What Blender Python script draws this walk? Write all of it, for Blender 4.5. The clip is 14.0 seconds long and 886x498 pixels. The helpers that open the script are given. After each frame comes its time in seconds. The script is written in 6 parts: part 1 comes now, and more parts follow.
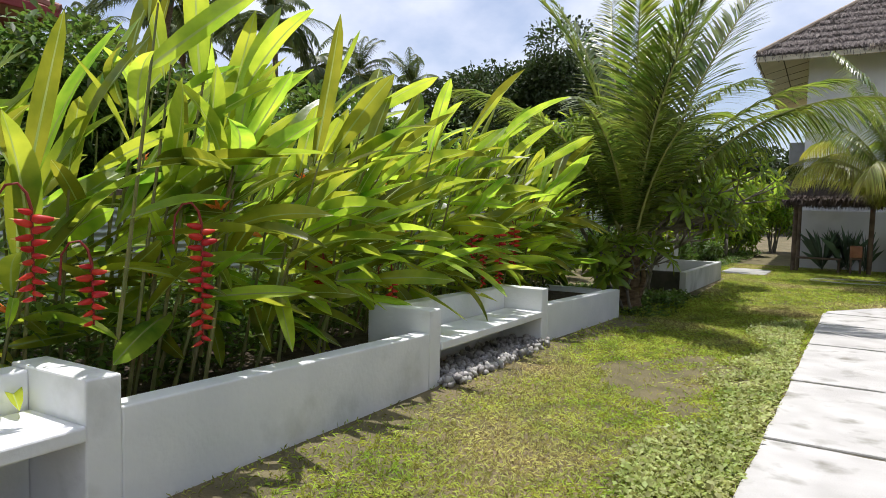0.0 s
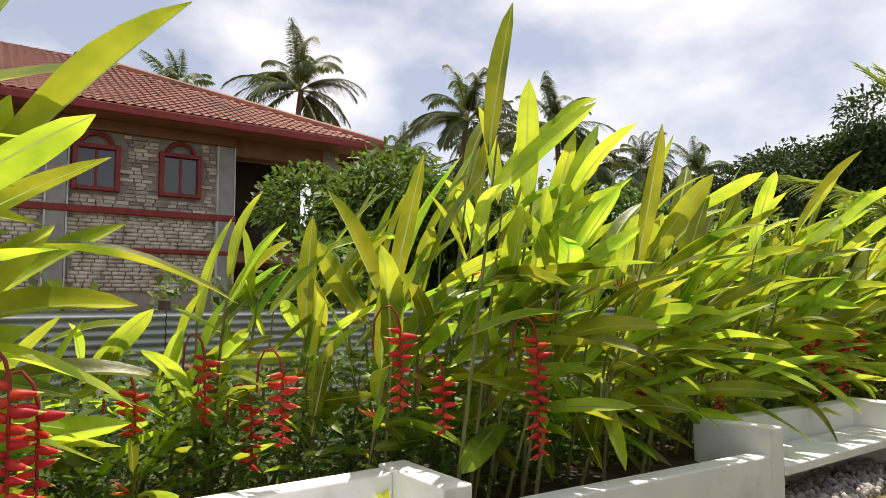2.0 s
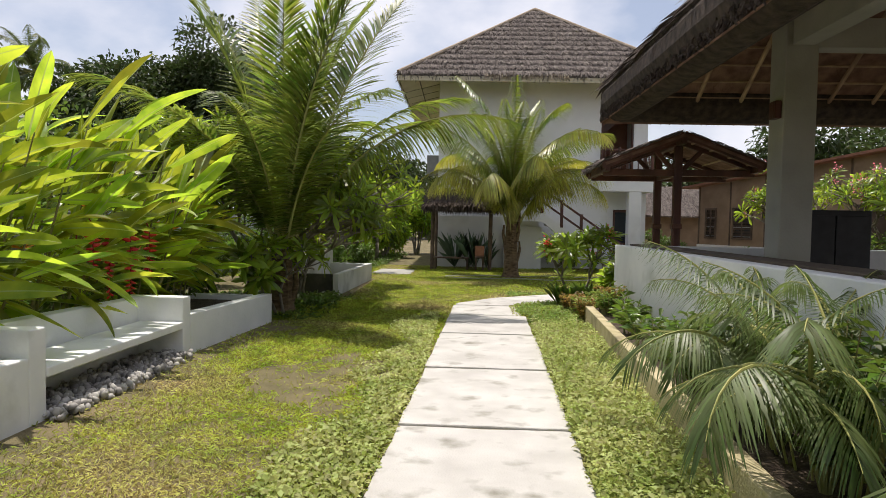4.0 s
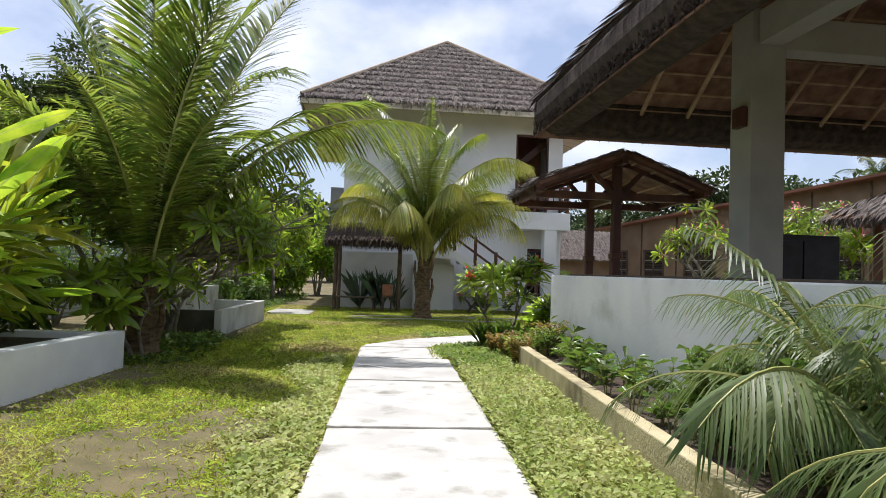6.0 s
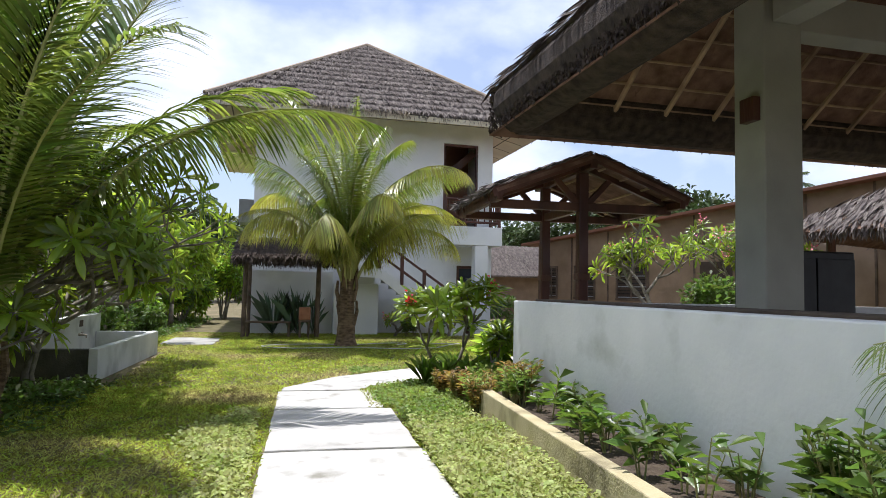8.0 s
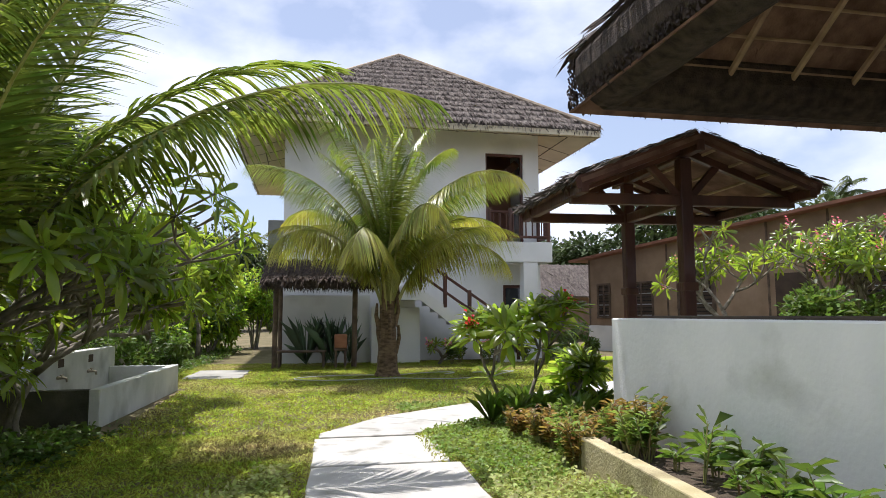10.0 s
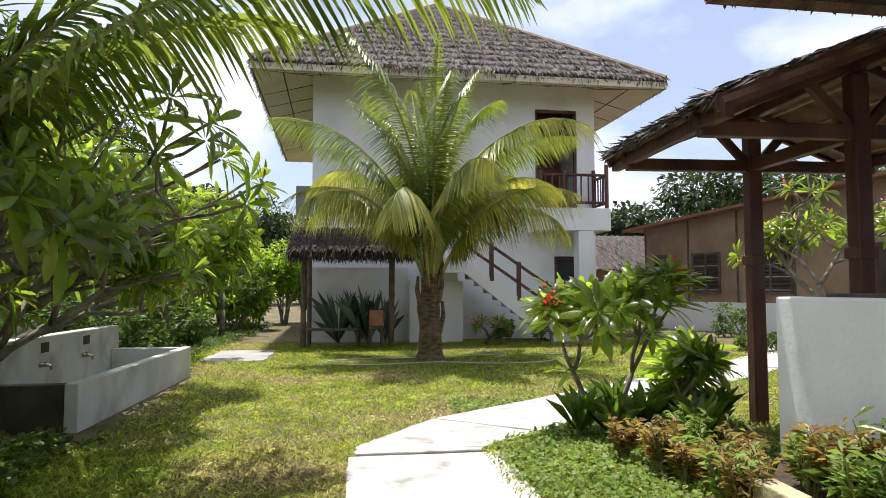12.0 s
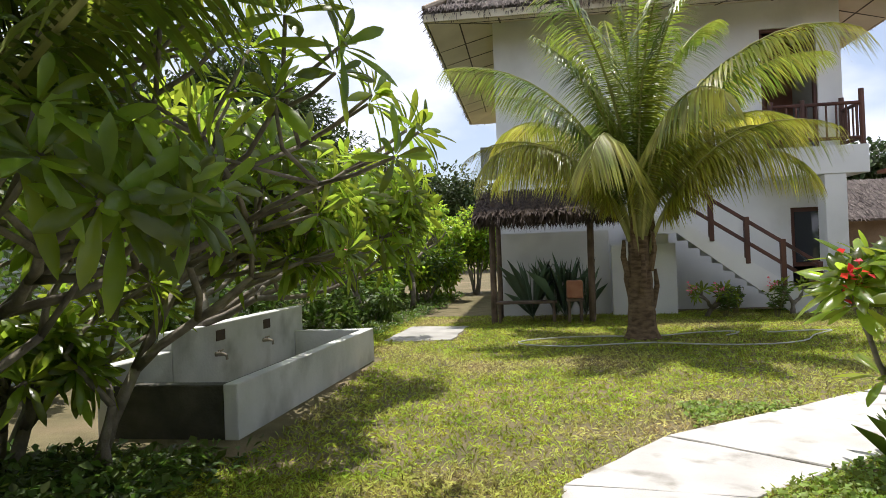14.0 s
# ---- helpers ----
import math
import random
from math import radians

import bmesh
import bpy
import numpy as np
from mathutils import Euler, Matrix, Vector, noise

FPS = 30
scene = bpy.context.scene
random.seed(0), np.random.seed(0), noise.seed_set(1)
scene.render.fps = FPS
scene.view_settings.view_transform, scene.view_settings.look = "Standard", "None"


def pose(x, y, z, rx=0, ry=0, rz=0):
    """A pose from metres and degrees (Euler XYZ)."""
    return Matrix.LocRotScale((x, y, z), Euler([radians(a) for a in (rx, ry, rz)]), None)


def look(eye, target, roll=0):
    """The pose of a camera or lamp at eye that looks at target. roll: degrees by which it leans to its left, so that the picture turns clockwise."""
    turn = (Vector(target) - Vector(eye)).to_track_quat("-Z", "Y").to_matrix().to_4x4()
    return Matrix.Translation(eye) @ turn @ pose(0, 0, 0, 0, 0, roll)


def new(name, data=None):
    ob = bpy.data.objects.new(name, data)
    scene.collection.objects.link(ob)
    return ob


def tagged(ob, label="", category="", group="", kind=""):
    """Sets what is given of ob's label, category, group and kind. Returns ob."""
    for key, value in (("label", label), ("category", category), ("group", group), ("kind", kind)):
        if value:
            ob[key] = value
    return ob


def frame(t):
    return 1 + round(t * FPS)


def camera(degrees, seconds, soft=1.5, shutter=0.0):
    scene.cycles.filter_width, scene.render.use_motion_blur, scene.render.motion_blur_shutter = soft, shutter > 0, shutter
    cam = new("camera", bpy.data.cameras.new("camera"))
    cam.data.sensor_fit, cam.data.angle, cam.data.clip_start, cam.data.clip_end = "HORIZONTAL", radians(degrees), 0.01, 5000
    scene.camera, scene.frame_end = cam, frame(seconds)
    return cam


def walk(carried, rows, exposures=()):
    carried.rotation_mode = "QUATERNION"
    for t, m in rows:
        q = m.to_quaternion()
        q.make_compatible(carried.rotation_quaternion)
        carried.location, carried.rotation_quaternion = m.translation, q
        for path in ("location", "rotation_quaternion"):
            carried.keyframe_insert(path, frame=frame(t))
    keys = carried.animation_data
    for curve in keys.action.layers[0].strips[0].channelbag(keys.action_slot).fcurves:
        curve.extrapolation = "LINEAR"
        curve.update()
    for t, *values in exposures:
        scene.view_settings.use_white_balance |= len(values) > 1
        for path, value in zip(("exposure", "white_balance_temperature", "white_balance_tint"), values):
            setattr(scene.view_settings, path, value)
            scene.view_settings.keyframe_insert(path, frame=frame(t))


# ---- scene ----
cam = camera(67.8, 14.0, soft=0.6)
PATH = [
    (0, (-0.447, 0.71, 1.706), (-1.456, 2.432, 1.584), 1.2),
    (0.5, (-0.685, 0.598, 1.67), (-2.083, 2.025, 1.564), 0.8),
    (1, (-0.761, 0.534, 1.679), (-2.386, 1.699, 1.633), 1.9),
    (1.5, (-0.699, 0.466, 1.734), (-2.389, 1.536, 1.737), -0.1),
    (2, (-0.676, 0.508, 1.808), (-2.298, 1.667, 1.97), -0.3),
    (2.5, (-0.514, 0.571, 1.852), (-1.838, 2.058, 2.04), -0.8),
    (3, (-0.442, 0.69, 1.823), (-1.316, 2.486, 1.921), -0.2),
    (3.3, (-0.331, 0.725, 1.758), (-0.975, 2.617, 1.824), -0.2),
    (3.5, (-0.339, 0.776, 1.733), (-0.797, 2.723, 1.72), 0.1),
    (4, (-0.32, 1.01, 1.637), (-0.381, 3.008, 1.557), 1.1),
    (4.2, (-0.352, 1.162, 1.594), (-0.36, 3.162, 1.581), 1.4),
    (6.3, (-0.505, 3.144, 1.278), (-0.145, 5.11, 1.352), 2.2),
    (6.5, (-0.541, 3.299, 1.273), (-0.075, 5.243, 1.338), 1.5),
    (7, (-0.542, 3.756, 1.318), (-0.082, 5.701, 1.407), 0.3),
    (7.5, (-0.531, 4.24, 1.397), (-0.065, 6.182, 1.496), 2.2),
    (8, (-0.574, 4.759, 1.424), (-0.085, 6.695, 1.548), 1.2),
    (8.2, (-0.582, 4.948, 1.422), (-0.131, 6.891, 1.567), 1.7),
    (10.3, (-0.579, 6.846, 1.342), (-0.18, 8.796, 1.539), -0.3),
    (10.5, (-0.581, 7.062, 1.33), (-0.13, 9.003, 1.501), -0.2),
    (11, (-0.583, 7.525, 1.275), (-0.152, 9.475, 1.394), -1.1),
    (11.5, (-0.509, 7.971, 1.272), (-0.166, 9.94, 1.343), -1.3),
    (12, (-0.56, 8.501, 1.374), (-0.254, 10.474, 1.492), -0.1),
    (12.5, (-0.512, 9.025, 1.498), (-0.24, 10.992, 1.736), -0.8),
    (13, (-0.446, 9.403, 1.516), (-0.265, 11.383, 1.726), 0.7),
    (13.5, (-0.494, 9.779, 1.514), (-0.394, 11.776, 1.586), -0.4),
    (14, (-0.554, 10.132, 1.469), (-0.824, 12.114, 1.488), -2.2),
]
walk(cam, [(t, look(eye, target, roll)) for t, eye, target, roll in PATH],
     [(0, -0.04, 6050, 15), (0.6, 0.1, 6400, 15), (1.5, 0.15, 6950, 15), (3.0, -0.1, 7000, 15), (3.7, -0.1, 6700, 15), (4.2, -0.1, 6500, 15), (6.5, 0.14, 6000, 15), (8.0, 0.22, 5900, 15), (11, 0.2, 6200, 15), (12.2, 0.32, 6200, 15), (13.2, 0.22, 6350, 15), (14, 0.22, 6300, 15)])

# ---- light ----
SUN = Vector((-0.08, 0.22, 0.97)).normalized()
SUN_EL = math.asin(SUN.z)
world = bpy.data.worlds.new("sky")
scene.world = world
world.use_nodes = True
wt = world.node_tree
wt.nodes.clear()
w_out = wt.nodes.new("ShaderNodeOutputWorld")
w_bg = wt.nodes.new("ShaderNodeBackground")
w_bg.inputs["Strength"].default_value = 0.127
w_sky = wt.nodes.new("ShaderNodeTexSky")
w_sky.sky_type, w_sky.sun_disc = "NISHITA", False
w_sky.sun_elevation, w_sky.sun_rotation = SUN_EL, math.atan2(SUN.x, SUN.y)
w_sky.dust_density, w_sky.air_density = 1.5, 1.0
w_tc = wt.nodes.new("ShaderNodeTexCoord")
w_map = wt.nodes.new("ShaderNodeMapping")
w_map.inputs["Scale"].default_value = (1.0, 1.0, 1.7)
w_n = wt.nodes.new("ShaderNodeTexNoise")
w_n.inputs["Scale"].default_value, w_n.inputs["Detail"].default_value, w_n.inputs["Roughness"].default_value = 2.9, 8.0, 0.50
w_r = wt.nodes.new("ShaderNodeValToRGB")
w_r.color_ramp.elements[0].position, w_r.color_ramp.elements[1].position = 0.42, 0.59
w_r.color_ramp.elements[0].color = (0.25, 0.25, 0.25, 1)
w_mix = wt.nodes.new("ShaderNodeMix")
w_mix.data_type = "RGBA"
w_mix.inputs["B"].default_value = (7.6, 7.9, 8.5, 1)
wt.links.new(w_tc.outputs["Generated"], w_map.inputs["Vector"])
wt.links.new(w_map.outputs["Vector"], w_n.inputs["Vector"])
wt.links.new(w_n.outputs["Fac"], w_r.inputs["Fac"])
wt.links.new(w_r.outputs["Color"], w_mix.inputs["Factor"])
wt.links.new(w_sky.outputs["Color"], w_mix.inputs["A"])
wt.links.new(w_mix.outputs["Result"], w_bg.inputs["Color"])
wt.links.new(w_bg.outputs["Background"], w_out.inputs["Surface"])

sun = new("sun", bpy.data.lights.new("sun", "SUN"))
sun.data.energy, sun.data.angle, sun.data.color = 5.0, radians(0.53), (1.0, 0.95, 0.86)
sun.matrix_world = look((-30, 30, 90), Vector((-30, 30, 90)) - SUN * 10)
scene.view_settings.exposure = 0.0

# ---- materials ----
def mat(name, c1, c2, rough=0.8, scale=6.0, detail=6.0, bump=0.2, bump_scale=60.0, metal=0.0, translucent=0.0,
        rand=0.0, island=False, stain=None, stain_scale=1.2, stain_at=(0.55, 0.75), coat=0.0, stretch=(1, 1, 1), spec=0.4):
    """A procedural surface: two colours mixed by noise, an optional stain, fine relief, a shift from piece to piece."""
    m = bpy.data.materials.new(name)
    m.use_nodes = True
    nt = m.node_tree
    nodes, link = nt.nodes, nt.links.new
    b = nodes["Principled BSDF"]
    tc, mp = nodes.new("ShaderNodeTexCoord"), nodes.new("ShaderNodeMapping")
    mp.inputs["Scale"].default_value = stretch
    geo = nodes.new("ShaderNodeNewGeometry")
    link(geo.outputs["Position"] if not island else tc.outputs["Object"], mp.inputs["Vector"])
    n1 = nodes.new("ShaderNodeTexNoise")
    n1.inputs["Scale"].default_value, n1.inputs["Detail"].default_value = scale, detail
    link(mp.outputs["Vector"], n1.inputs["Vector"])
    r = nodes.new("ShaderNodeValToRGB")
    r.color_ramp.elements[0].position, r.color_ramp.elements[1].position = 0.33, 0.67
    r.color_ramp.elements[0].color, r.color_ramp.elements[1].color = (*c1, 1), (*c2, 1)
    link(n1.outputs["Fac"], r.inputs["Fac"])
    col = r.outputs["Color"]
    if stain:
        n2 = nodes.new("ShaderNodeTexNoise")
        n2.inputs["Scale"].default_value, n2.inputs["Detail"].default_value = stain_scale, 8.0
        link(mp.outputs["Vector"], n2.inputs["Vector"])
        r2 = nodes.new("ShaderNodeValToRGB")
        r2.color_ramp.elements[0].position, r2.color_ramp.elements[1].position = stain_at
        link(n2.outputs["Fac"], r2.inputs["Fac"])
        mx = nodes.new("ShaderNodeMix")
        mx.data_type = "RGBA"
        mx.inputs["B"].default_value = (*stain, 1)
        link(r2.outputs["Color"], mx.inputs["Factor"])
        link(col, mx.inputs["A"])
        col = mx.outputs["Result"]
    if rand:
        if island:
            src = geo.outputs["Random Per Island"]
        else:
            src = nodes.new("ShaderNodeObjectInfo").outputs["Random"]
        rm = nodes.new("ShaderNodeMapRange")
        rm.inputs["To Min"].default_value, rm.inputs["To Max"].default_value = 1 - rand, 1 + rand
        link(src, rm.inputs["Value"])
        hs = nodes.new("ShaderNodeHueSaturation")
        link(rm.outputs["Result"], hs.inputs["Value"])
        rh = nodes.new("ShaderNodeMapRange")
        rh.inputs["To Min"].default_value, rh.inputs["To Max"].default_value = 0.5 - rand * 0.05, 0.5 + rand * 0.05
        link(src, rh.inputs["Value"])
        link(rh.outputs["Result"], hs.inputs["Hue"])
        link(col, hs.inputs["Color"])
        col = hs.outputs["Color"]
    link(col, b.inputs["Base Color"])
    b.inputs["Roughness"].default_value, b.inputs["Metallic"].default_value = rough, metal
    b.inputs["Specular IOR Level"].default_value = spec
    b.inputs["Coat Weight"].default_value = coat
    if bump:
        n3 = nodes.new("ShaderNodeTexNoise")
        n3.inputs["Scale"].default_value, n3.inputs["Detail"].default_value = bump_scale, 5.0
        link(mp.outputs["Vector"], n3.inputs["Vector"])
        bp = nodes.new("ShaderNodeBump")
        bp.inputs["Strength"].default_value, bp.inputs["Distance"].default_value = bump, 0.02
        link(n3.outputs["Fac"], bp.inputs["Height"])
        link(bp.outputs["Normal"], b.inputs["Normal"])
    if translucent:
        t = nodes.new("ShaderNodeBsdfTranslucent")
        bright = nodes.new("ShaderNodeHueSaturation")
        bright.inputs["Saturation"].default_value, bright.inputs["Value"].default_value = 1.02, 2.6
        bright.inputs["Hue"].default_value = 0.495
        link(col, bright.inputs["Color"])
        link(bright.outputs["Color"], t.inputs["Color"])
        ms = nodes.new("ShaderNodeMixShader")
        ms.inputs["Fac"].default_value = translucent
        link(b.outputs["BSDF"], ms.inputs[1])
        link(t.outputs["BSDF"], ms.inputs[2])
        link(ms.outputs["Shader"], nodes["Material Output"].inputs["Surface"])
    return m


M_LAWN = mat("lawn", (0.11, 0.095, 0.045), (0.19, 0.16, 0.08), 0.95, 3.0, 10, 0.8, 60, stain=(0.22, 0.17, 0.095), stain_scale=0.55, stain_at=(0.52, 0.66))
M_GRASS = mat("grass", (0.15, 0.205, 0.02), (0.31, 0.335, 0.05), 0.7, 3.0, 8, 0, translucent=0.35, rand=0.6, island=True, stain=(0.32, 0.27, 0.12), stain_scale=0.5, stain_at=(0.5, 0.68))
M_SOIL = mat("soil", (0.045, 0.03, 0.02), (0.10, 0.075, 0.05), 0.95, 9, 8, 0.9, 45)
M_SLAB = mat("concrete slab", (0.44, 0.425, 0.395), (0.56, 0.545, 0.51), 0.85, 2.2, 9, 0.35, 70, rand=0.05, stain=(0.24, 0.23, 0.19), stain_scale=3.2, stain_at=(0.56, 0.74))
M_WHITE = mat("white paint", (0.73, 0.74, 0.74), (0.84, 0.84, 0.83), 0.75, 1.6, 8, 0.2, 25, stain=(0.52, 0.53, 0.49), stain_scale=1.7, stain_at=(0.58, 0.80))
M_WHITE_OLD = mat("weathered white paint", (0.50, 0.51, 0.48), (0.66, 0.66, 0.63), 0.85, 1.8, 9, 0.25, 30, stain=(0.30, 0.30, 0.26), stain_scale=1.5, stain_at=(0.50, 0.75))
M_HOUSE = mat("house render", (0.70, 0.71, 0.70), (0.80, 0.80, 0.78), 0.8, 0.9, 8, 0.15, 25, stain=(0.6, 0.6, 0.57), stain_scale=0.8, stain_at=(0.58, 0.8))
M_SOFFIT = mat("cream soffit board", (0.60, 0.53, 0.38), (0.70, 0.63, 0.47), 0.7, 1.2, 5, 0.1, 30)
M_SEAM = mat("dark batten", (0.06, 0.045, 0.03), (0.10, 0.075, 0.05), 0.8, 8, 4, 0.2, 40)
M_CONCRETE = mat("grey concrete", (0.30, 0.29, 0.26), (0.42, 0.41, 0.37), 0.85, 2.0, 8, 0.3, 40, stain=(0.20, 0.20, 0.17), stain_scale=1.3)
M_DARK_CONCRETE = mat("dark greenish concrete", (0.045, 0.045, 0.033), (0.11, 0.105, 0.08), 0.95, 3, 9, 0.5, 40, stain=(0.05, 0.065, 0.025), stain_scale=2)
M_KERB = mat("yellowed concrete kerb", (0.42, 0.36, 0.20), (0.55, 0.48, 0.30), 0.9, 3, 9, 0.5, 40, stain=(0.20, 0.17, 0.10), stain_scale=2.5, stain_at=(0.5, 0.7))
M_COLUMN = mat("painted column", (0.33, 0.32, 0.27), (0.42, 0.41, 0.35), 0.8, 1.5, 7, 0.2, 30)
M_WOOD = mat("dark red-brown timber", (0.055, 0.022, 0.014), (0.13, 0.05, 0.03), 0.55, 3, 8, 0.4, 30, rand=0.12, stretch=(1, 1, 0.25), coat=0.1)
M_WOOD_OLD = mat("weathered timber", (0.07, 0.05, 0.035), (0.17, 0.12, 0.085), 0.85, 4, 8, 0.5, 40, rand=0.15)
M_BAMBOO = mat("bamboo pole", (0.30, 0.19, 0.11), (0.48, 0.33, 0.20), 0.6, 5, 5, 0.2, 50, rand=0.15)
M_THATCH = mat("sun-bleached palm thatch", (0.085, 0.068, 0.06), (0.20, 0.17, 0.15), 0.95, 7, 8, 0.8, 40, rand=0.35, island=True, stretch=(1, 1, 1))
M_THATCH_IN = mat("thatch underside", (0.13, 0.068, 0.046), (0.28, 0.165, 0.112), 0.9, 5, 8, 0.7, 40, rand=0.25, island=True)
M_THATCH_DARK = mat("dark weathered thatch", (0.03, 0.022, 0.018), (0.09, 0.065, 0.05), 0.95, 9, 8, 1.0, 50, stretch=(1, 1, 1))
M_STRAW = mat("pale straw fringe", (0.30, 0.24, 0.17), (0.48, 0.40, 0.30), 0.9, 6, 5, 0, rand=0.3, island=True)
M_HELI = mat("heliconia leaf", (0.085, 0.15, 0.012), (0.31, 0.345, 0.032), 0.34, 2.6, 5, 0.12, 25, translucent=0.56, rand=0.5, spec=0.5)
M_RIB = mat("pale midrib", (0.28, 0.36, 0.10), (0.36, 0.42, 0.14), 0.5, 5, 3, 0, translucent=0.2)
M_STEM = mat("heliconia stem", (0.14, 0.17, 0.05), (0.26, 0.22, 0.09), 0.6, 7, 5, 0.1, 30, stain=(0.20, 0.12, 0.05), stain_scale=4, rand=0.2)
M_BRACT = mat("red bract", (0.42, 0.015, 0.012), (0.60, 0.035, 0.02), 0.4, 12, 4, 0, translucent=0.12, rand=0.12)
M_BRACT_TIP = mat("yellow-green bract tip", (0.55, 0.40, 0.06), (0.60, 0.48, 0.10), 0.45, 9, 3, 0)
M_ORANGE = mat("orange flower", (0.65, 0.20, 0.03), (0.75, 0.32, 0.06), 0.5, 9, 3, 0, translucent=0.2, rand=0.15)
M_PALM = mat("coconut leaflet", (0.065, 0.11, 0.015), (0.18, 0.21, 0.034), 0.36, 1.8, 5, 0, translucent=0.42, rand=0.3, island=True, spec=0.55)
M_PALM_YELLOW = mat("yellowing coconut leaflet", (0.12, 0.15, 0.02), (0.33, 0.31, 0.055), 0.38, 1.5, 5, 0, translucent=0.42, rand=0.35, island=True, spec=0.55)
M_ARECA = mat("feather palm leaflet", (0.045, 0.08, 0.02), (0.13, 0.17, 0.055), 0.45, 1.8, 5, 0, translucent=0.3, rand=0.35, island=True, spec=0.55)
M_PALM_FAR = mat("far palm leaflet", (0.05, 0.075, 0.02), (0.10, 0.13, 0.035), 0.5, 0.8, 5, 0, translucent=0.25, rand=0.3, island=True)
M_RACHIS = mat("palm rachis", (0.26, 0.28, 0.08), (0.38, 0.36, 0.12), 0.5, 5, 4, 0)
M_TRUNK = mat("palm trunk", (0.13, 0.085, 0.05), (0.27, 0.20, 0.13), 0.9, 6, 8, 0.8, 30, stretch=(1, 1, 2.5))
M_TRUNK_DARK = mat("fibrous young palm trunk", (0.08, 0.05, 0.028), (0.23, 0.16, 0.09), 0.92, 7, 8, 1.0, 35, stretch=(1, 1, 3))
M_BARK = mat("grey bark", (0.13, 0.11, 0.085), (0.26, 0.23, 0.18), 0.9, 8, 8, 0.5, 40)
M_PLUM = mat("frangipani leaf", (0.085, 0.15, 0.014), (0.24, 0.31, 0.035), 0.27, 2.5, 5, 0.1, 30, translucent=0.58, rand=0.5, island=True, spec=0.6)
M_LILY = mat("lily leaf", (0.055, 0.105, 0.012), (0.12, 0.18, 0.025), 0.35, 2.5, 5, 0.1, 30, translucent=0.35, rand=0.3, island=True, spec=0.5)
M_SPIKE = mat("blue-green blade", (0.07, 0.12, 0.07), (0.13, 0.19, 0.12), 0.4, 1.5, 5, 0, translucent=0.3, rand=0.3, island=True)
M_BUSH = mat("bush leaf", (0.045, 0.085, 0.012), (0.10, 0.15, 0.025), 0.5, 1.2, 5, 0, translucent=0.3, rand=0.45, island=True)
M_TREE = mat("far tree leaf", (0.025, 0.045, 0.012), (0.06, 0.085, 0.022), 0.7, 0.4, 5, 0, translucent=0.12, rand=0.45, island=True)
M_COVER = mat("ground cover leaf", (0.12, 0.19, 0.03), (0.22, 0.28, 0.06), 0.55, 2, 5, 0, translucent=0.3, rand=0.4, island=True)
M_PALE_COVER = mat("grey-green creeper leaf", (0.22, 0.27, 0.06), (0.40, 0.41, 0.16), 0.6, 2, 5, 0, translucent=0.25, rand=0.4, island=True)
M_CROTON = mat("croton leaf", (0.16, 0.14, 0.03), (0.30, 0.17, 0.05), 0.45, 3, 5, 0, translucent=0.3, rand=0.5, island=True)
M_PEBBLE = mat("white pebble", (0.20, 0.19, 0.17), (0.45, 0.43, 0.40), 0.7, 6, 5, 0.1, 40, rand=0.35, island=True)
M_TILE = mat("red roof tile", (0.20, 0.065, 0.04), (0.30, 0.105, 0.065), 0.65, 3, 6, 0.2, 30, rand=0.15, stain=(0.12, 0.05, 0.035), stain_scale=0.7)
M_STONE = mat("cladding stone", (0.34, 0.28, 0.23), (0.58, 0.52, 0.45), 0.85, 2, 8, 0.5, 25, rand=0.45)
M_MORTAR = mat("mortar", (0.27, 0.24, 0.20), (0.36, 0.32, 0.28), 0.95, 5, 6, 0.4, 40)
M_RED = mat("red painted trim", (0.20, 0.02, 0.018), (0.27, 0.035, 0.028), 0.5, 4, 4, 0.1, 30)
M_EAVE = mat("brown painted eave", (0.20, 0.085, 0.05), (0.27, 0.12, 0.07), 0.6, 2, 5, 0.1, 20)
M_GUTTER = mat("grey pilaster", (0.25, 0.25, 0.24), (0.33, 0.33, 0.32), 0.8, 3, 6, 0.2, 30)
M_ZINC = mat("corrugated zinc", (0.38, 0.40, 0.41), (0.50, 0.52, 0.53), 0.45, 1.5, 7, 0.1, 30, metal=0.5, stain=(0.30, 0.25, 0.20), stain_scale=0.8)
M_WEAVE = mat("woven bamboo wall", (0.24, 0.165, 0.105), (0.34, 0.24, 0.16), 0.85, 1.5, 6, 0.6, 70, stain=(0.20, 0.13, 0.085), stain_scale=0.9)
M_BLACK = mat("black casing", (0.012, 0.012, 0.013), (0.025, 0.025, 0.027), 0.5, 6, 4, 0.1, 50)
M_CLAY = mat("terracotta", (0.28, 0.12, 0.07), (0.40, 0.19, 0.11), 0.8, 5, 6, 0.2, 40)
M_STEEL = mat("brass tap", (0.25, 0.22, 0.16), (0.35, 0.31, 0.24), 0.35, 8, 4, 0, metal=0.9)
M_HOSE = mat("pale hose", (0.42, 0.44, 0.40), (0.52, 0.54, 0.50), 0.5, 5, 3, 0)
M_PINK = mat("pink flower", (0.60, 0.10, 0.16), (0.75, 0.28, 0.32), 0.5, 8, 3, 0, translucent=0.2, rand=0.2, island=True)
M_REDFLOWER = mat("red flower", (0.55, 0.02, 0.03), (0.68, 0.06, 0.05), 0.5, 8, 3, 0, translucent=0.2, rand=0.2, island=True)
M_HILL = mat("far hill", (0.10, 0.16, 0.20), (0.14, 0.21, 0.25), 1.0, 0.02, 6, 0)
